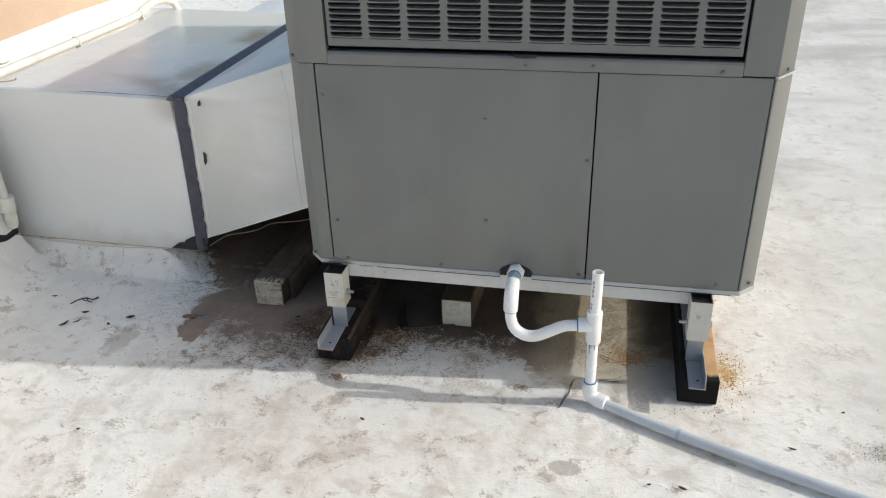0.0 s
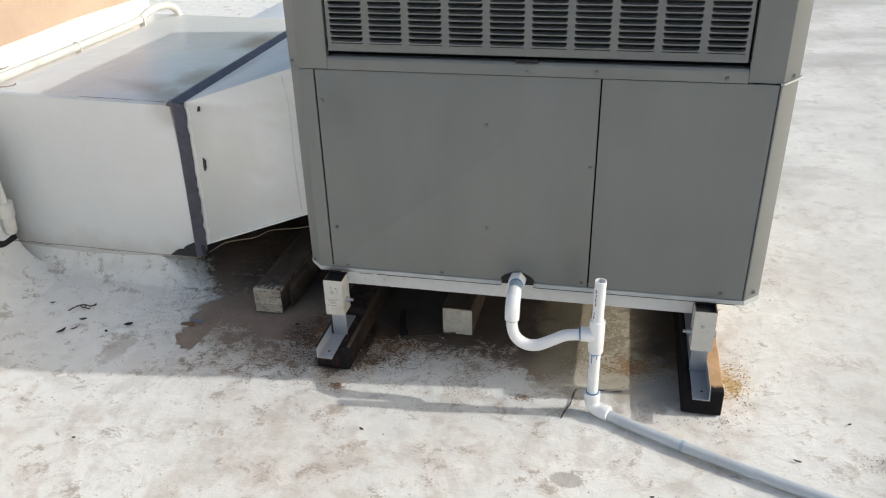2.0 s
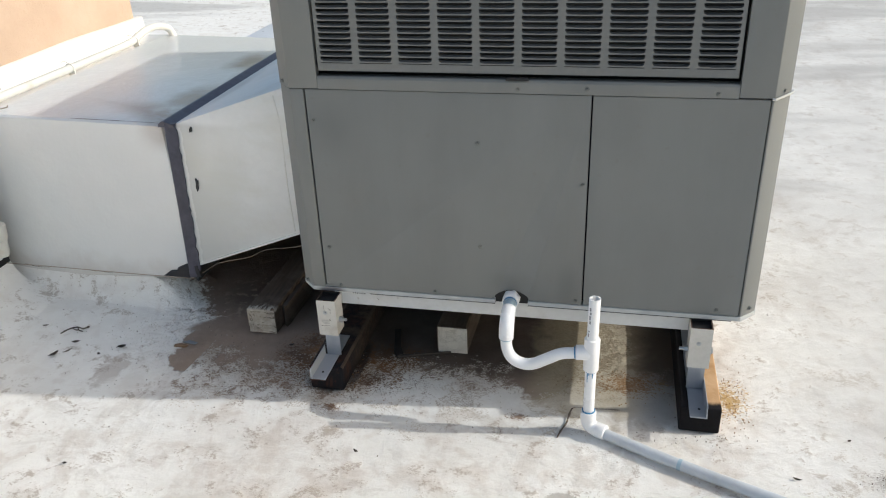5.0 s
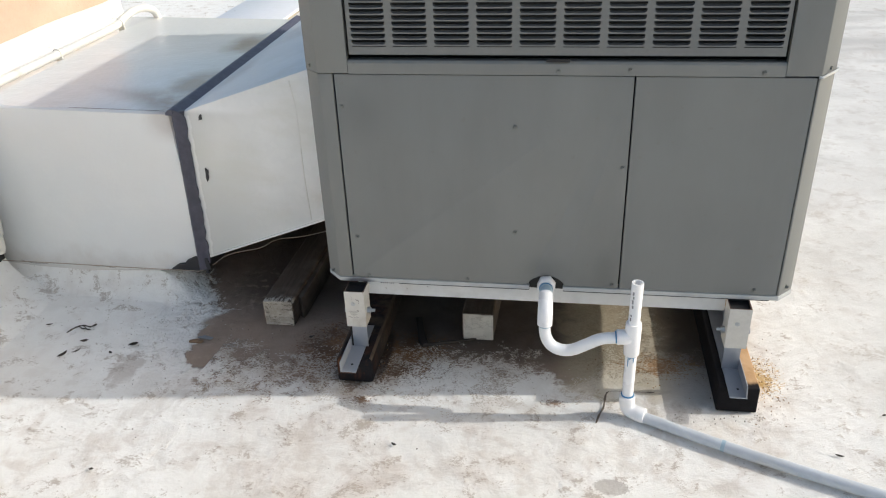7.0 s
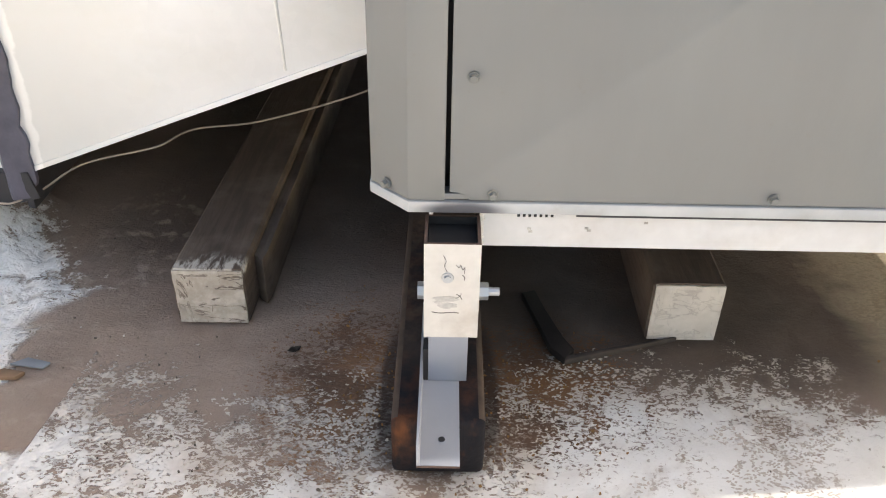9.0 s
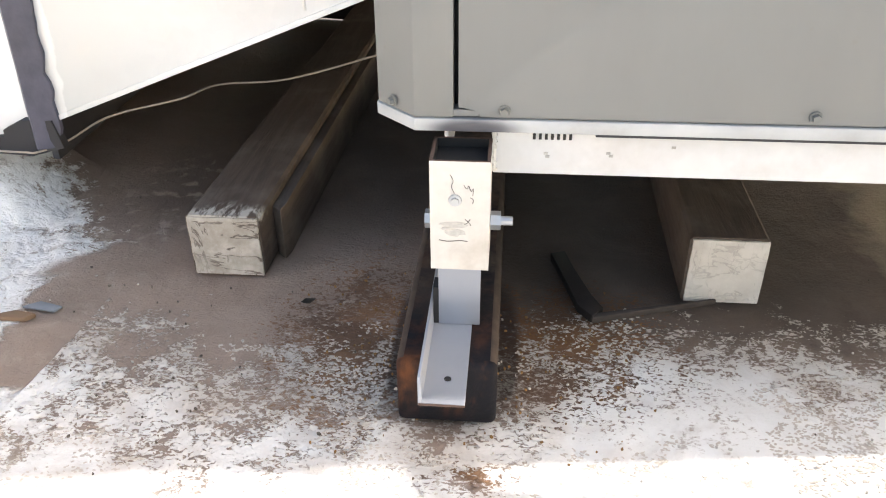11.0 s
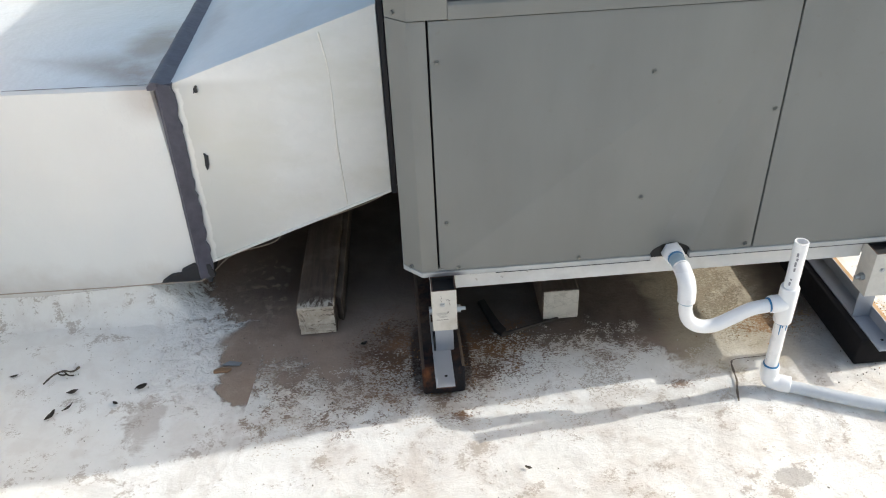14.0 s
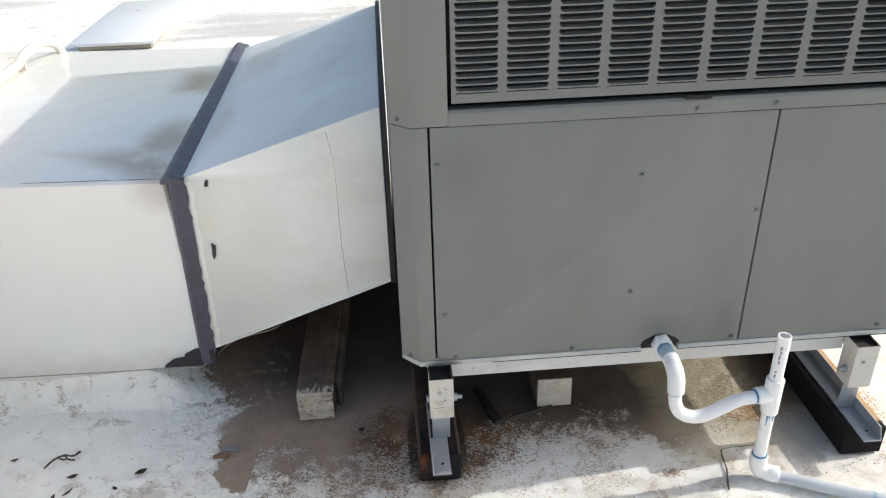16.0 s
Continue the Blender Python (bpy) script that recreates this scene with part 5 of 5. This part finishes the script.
def build_hatch():
    h = thing("roof_hatch", "low skylight hatch with pale lid on a weathered curb", "roof hatch", at=(-2.49, 6.3, 0))
    inv = h.matrix_basis.inverted()
    for name, bm, m in (("curb", box(-2.72, -2.26, 5.72, 6.92, 0.0, 0.030, 0.004), M_CURB), ("lid", box(-2.76, -2.23, 5.69, 6.95, 0.032, 0.052, 0.006, seg=2), M_HATCH)):
        ob = part(name, bm, m, h)
        ob.matrix_parent_inverse = inv


build_hatch()


# ---------- litter on the roof ----------
def leaf(x, y, length, width, turn, curl=0.25, material=None, seed=0):
    """A dry curled leaf lying on the roof."""
    bm = bmesh.new()
    n = 7
    rows = []
    for i in range(n + 1):
        u = i / n
        w = width * math.sin(math.pi * (0.06 + 0.9 * u)) * (1 + 0.35 * noise.noise((u * 4, seed, 2)))
        px, lift = (u - 0.5) * length, curl * length * (2 * u - 1) ** 2 * 0.5
        bend = 0.22 * length * (u - 0.5) ** 2
        rows.append([bm.verts.new((px, bend - w, lift + 0.35 * w)), bm.verts.new((px, bend, lift + 0.0005)), bm.verts.new((px, bend + w, lift + 0.45 * w))])
    for a, b in zip(rows, rows[1:]):
        for k in range(2):
            bm.faces.new((a[k], a[k + 1], b[k + 1], b[k]))
    got = bmesh.ops.solidify(bm, geom=list(bm.faces), thickness=0.0008)
    bm.transform(pose(x, y, 0.0, 0, 0, turn))
    return bm


def build_litter():
    spots = [(-1.587, 1.820, 0.034, 0.0065, 68), (-1.560, 1.890, 0.026, 0.0060, 20), (-1.556, 1.841, 0.030, 0.0035, 55), (-1.405, 1.888, 0.026, 0.0080, 25), (-1.453, 1.843, 0.016, 0.0040, -35),
             (-1.715, 1.96, 0.020, 0.0040, 20), (-1.600, 1.95, 0.028, 0.0030, -10), (-0.574, 1.562, 0.016, 0.0035, -30), (-1.262, 1.404, 0.012, 0.0035, 10), (0.19, 1.463, 0.022, 0.0040, -25),
             (0.445, 1.635, 0.020, 0.0035, -15), (0.588, 1.790, 0.012, 0.0030, 30), (0.118, 1.462, 0.012, 0.0030, 10), (-0.90, 1.975, 0.018, 0.0050, 30)]
    for i, (x, y, length, width, turn) in enumerate(spots):
        solo("dry_leaf", leaf(x, y, length, width, turn, seed=i), M_LEAF, "dark dry leaf lying on the white roof", "leaf", "litter on the roof", smooth=60)
    twig = smooth_path([(-1.635, 1.922, 0.003), (-1.620, 1.946, 0.006), (-1.600, 1.957, 0.007), (-1.578, 1.956, 0.005), (-1.566, 1.970, 0.005)], 4)
    bm = tube(twig, [0.0018 + 0.0028 * abs(noise.noise((i * 0.7, 3, 1))) for i in range(len(twig))], 7)
    tube(smooth_path([(-1.598, 1.957, 0.006), (-1.585, 1.945, 0.004), (-1.572, 1.944, 0.003)], 3), 0.0018, 6, bm)
    solo("twig", bm, M_LEAF, "bent dark twig lying on the white roof", "twig", "litter on the roof", smooth=60)
    solo("wood_chip", prism([(-1.247, 1.912), (-1.214, 1.912), (-1.206, 1.922), (-1.232, 1.927), (-1.247, 1.920)], 0.0, 0.006, 0.001), M_CHIP, "small orange-brown wood chip on the brown patch", "wood chip", "litter on the roof")
    solo("plastic_chip", prism([(-1.232, 1.938), (-1.190, 1.932), (-1.185, 1.942), (-1.215, 1.950)], 0.0, 0.003, 0.0006), M_CHIP_BLUE, "small blue-grey plastic chip on the roof", "plastic chip", "litter on the roof")
    # crumbs of rust, grit and lifted coating, thickest by the feet
    rng = random.Random(5)
    groups = ((M_GRIT_DARK, "dark grit scattered over the roof", [(-0.4, 1.7, 0.9, 0.35, 50), (0.655, 1.65, 0.028, 0.02, 60), (-1.25, 1.9, 0.35, 0.2, 110), (0.24, 1.75, 0.08, 0.025, 40)]),
              (M_GRIT_RUST, "orange rust crumbs beside the stand's feet", [(0.325, 1.90, 0.03, 0.07, 170), (0.05, 1.94, 0.09, 0.05, 90), (-0.80, 1.92, 0.045, 0.07, 110), (-0.63, 1.88, 0.05, 0.06, 80)]),
              (M_GRIT_WHITE, "lifted white coating flakes on the worn roof", [(-0.85, 1.82, 0.22, 0.06, 110), (-0.40, 1.82, 0.22, 0.05, 120), (-1.36, 1.95, 0.12, 0.06, 60)]))
    for material, label, clouds in groups:
        bm = bmesh.new()
        for cx, cy, sx, sy, n in clouds:
            for _ in range(n):
                x, y = rng.gauss(cx, sx), rng.gauss(cy, sy)
                r = rng.uniform(0.0006, 0.0018)
                m = pose(x, y, 0.0006, rng.uniform(-12, 12), rng.uniform(-12, 12), rng.uniform(0, 360))
                k = rng.randint(4, 6)
                lo = [bm.verts.new(m @ Vector((r * rng.uniform(0.6, 1.4) * math.cos(6.283 * i / k), r * rng.uniform(0.5, 1.1) * math.sin(6.283 * i / k), -0.001))) for i in range(k)]
                hi = [bm.verts.new(v.co * 1.0 + Vector((rng.uniform(-0.0003, 0.0003), rng.uniform(-0.0003, 0.0003), rng.uniform(0.0012, 0.0024)))) for v in lo]
                bm.faces.new(hi)
                for i in range(k):
                    bm.faces.new((lo[i - 1], lo[i], hi[i], hi[i - 1]))
        solo("grit", bm, material, label, "grit", kind="stuff")


M_GRIT_DARK = paint("dark_grit", (0.12, 0.095, 0.075), 0.9, vary=0.4)
M_GRIT_RUST = paint("rust_crumbs", (0.25, 0.13, 0.045), 0.9, vary=0.4)
M_GRIT_WHITE = paint("white_flakes", (0.52, 0.48, 0.42), 0.8, vary=0.15)
build_litter()



def build_coating_flakes():
    """Thin scraps of the white coat that still cling to the worn ground, in drifts."""
    rng = random.Random(11)
    verts, faces = [], []
    tries = 0
    while len(faces) < 21000 and tries < 60000:
        tries += 1
        x, y = rng.uniform(-1.22, -0.10), rng.triangular(1.64, 2.04, 1.80)
        if x < -1.135 + 0.1 * (y - 1.9) or -0.79 < x < -0.655 and y > 1.755:
            continue
        drift = noise.noise((x * 7, y * 9, 2)) + 0.7 * noise.noise((x * 24, y * 30, 5))
        if y > 1.93:
            drift -= (y - 1.93) * 5
        if x > -0.5 and y > 1.86:
            drift -= (y - 1.86) * 9
        if drift < 0.12:
            continue
        length, width = rng.uniform(0.0012, 0.0032), rng.uniform(0.0006, 0.0014)
        turn, n = rng.gauss(0.0, 0.5), rng.randint(5, 7)
        bend = rng.uniform(-0.5, 0.5)
        z = roof_height(x, y)
        base = len(verts)
        ring = []
        for k in range(n):
            a = 2 * math.pi * k / n
            u, v = length * math.cos(a) * rng.uniform(0.7, 1.1), width * math.sin(a) * rng.uniform(0.6, 1.2)
            v += bend * u * u / length
            ring.append((x + u * math.cos(turn) - v * math.sin(turn), y + u * math.sin(turn) + v * math.cos(turn)))
        lift = rng.uniform(0.0002, 0.0006)
        verts += [(px, py, z - 0.0006) for px, py in ring]
        verts += [(px, py, z + lift + rng.uniform(-0.0002, 0.0004)) for px, py in ring]
        faces.append([base + n + k for k in range(n)])
        faces += [[base + k, base + (k + 1) % n, base + n + (k + 1) % n, base + n + k] for k in range(n)]
    me = bpy.data.meshes.new("coating_flakes")
    me.from_pydata(verts, [], faces)
    me.materials.append(M_FLAKE)
    tagged(new("coating_flakes", me), "thin white scraps of roof coating clinging to worn brown ground", "coating flakes", kind="stuff")


M_FLAKE = paint("white_coating_scrap", (0.56, 0.50, 0.43), 0.8, grain=150, vary=0.16, relief=0.2)
build_coating_flakes()

# a split in the coating beside the floor elbow
crack = smooth_path([(-0.098, 1.69, 0.0), (-0.090, 1.72, 0.0), (-0.079, 1.75, 0.0), (-0.075, 1.779, 0.0), (-0.068, 1.81, 0.0), (-0.050, 1.8175, 0.0), (0.002, 1.819, 0.0), (0.05, 1.822, 0.0)], 4)
split = tube(crack, [(0.0040 if i < 17 else 0.0016) * (0.45 + abs(noise.noise((i * 0.8, 1, 1)))) for i in range(len(crack))], 6)
bmesh.ops.scale(split, vec=(1, 1, 0.25), verts=split.verts)
solo("roof_split", split, M_GRIT_DARK, "dark split in the white roof coating", "crack", smooth=60)
# broken hairline where the coating meets the duct's foot
for line in ([(-1.925, 2.176, 0.093), (-1.88, 2.170, 0.088), (-1.82, 2.166, 0.090)], [(-1.62, 2.190, 0.6052), (-1.5, 2.1835, 0.6054), (-1.40, 2.178, 0.6054), (-1.305, 2.172, 0.6052)], [(-1.66, 2.158, 0.094), (-1.62, 2.155, 0.096), (-1.575, 2.152, 0.094)]):
    path = smooth_path(line, 5)
    solo("hairline_split", tube(path, [0.0012 * (0.3 + 1.2 * abs(noise.noise((i * 0.9, 4, 1)))) for i in range(len(path))], 6), M_GRIT_DARK, "thin dark split along the white duct", "crack", "splits in the coating", smooth=60)
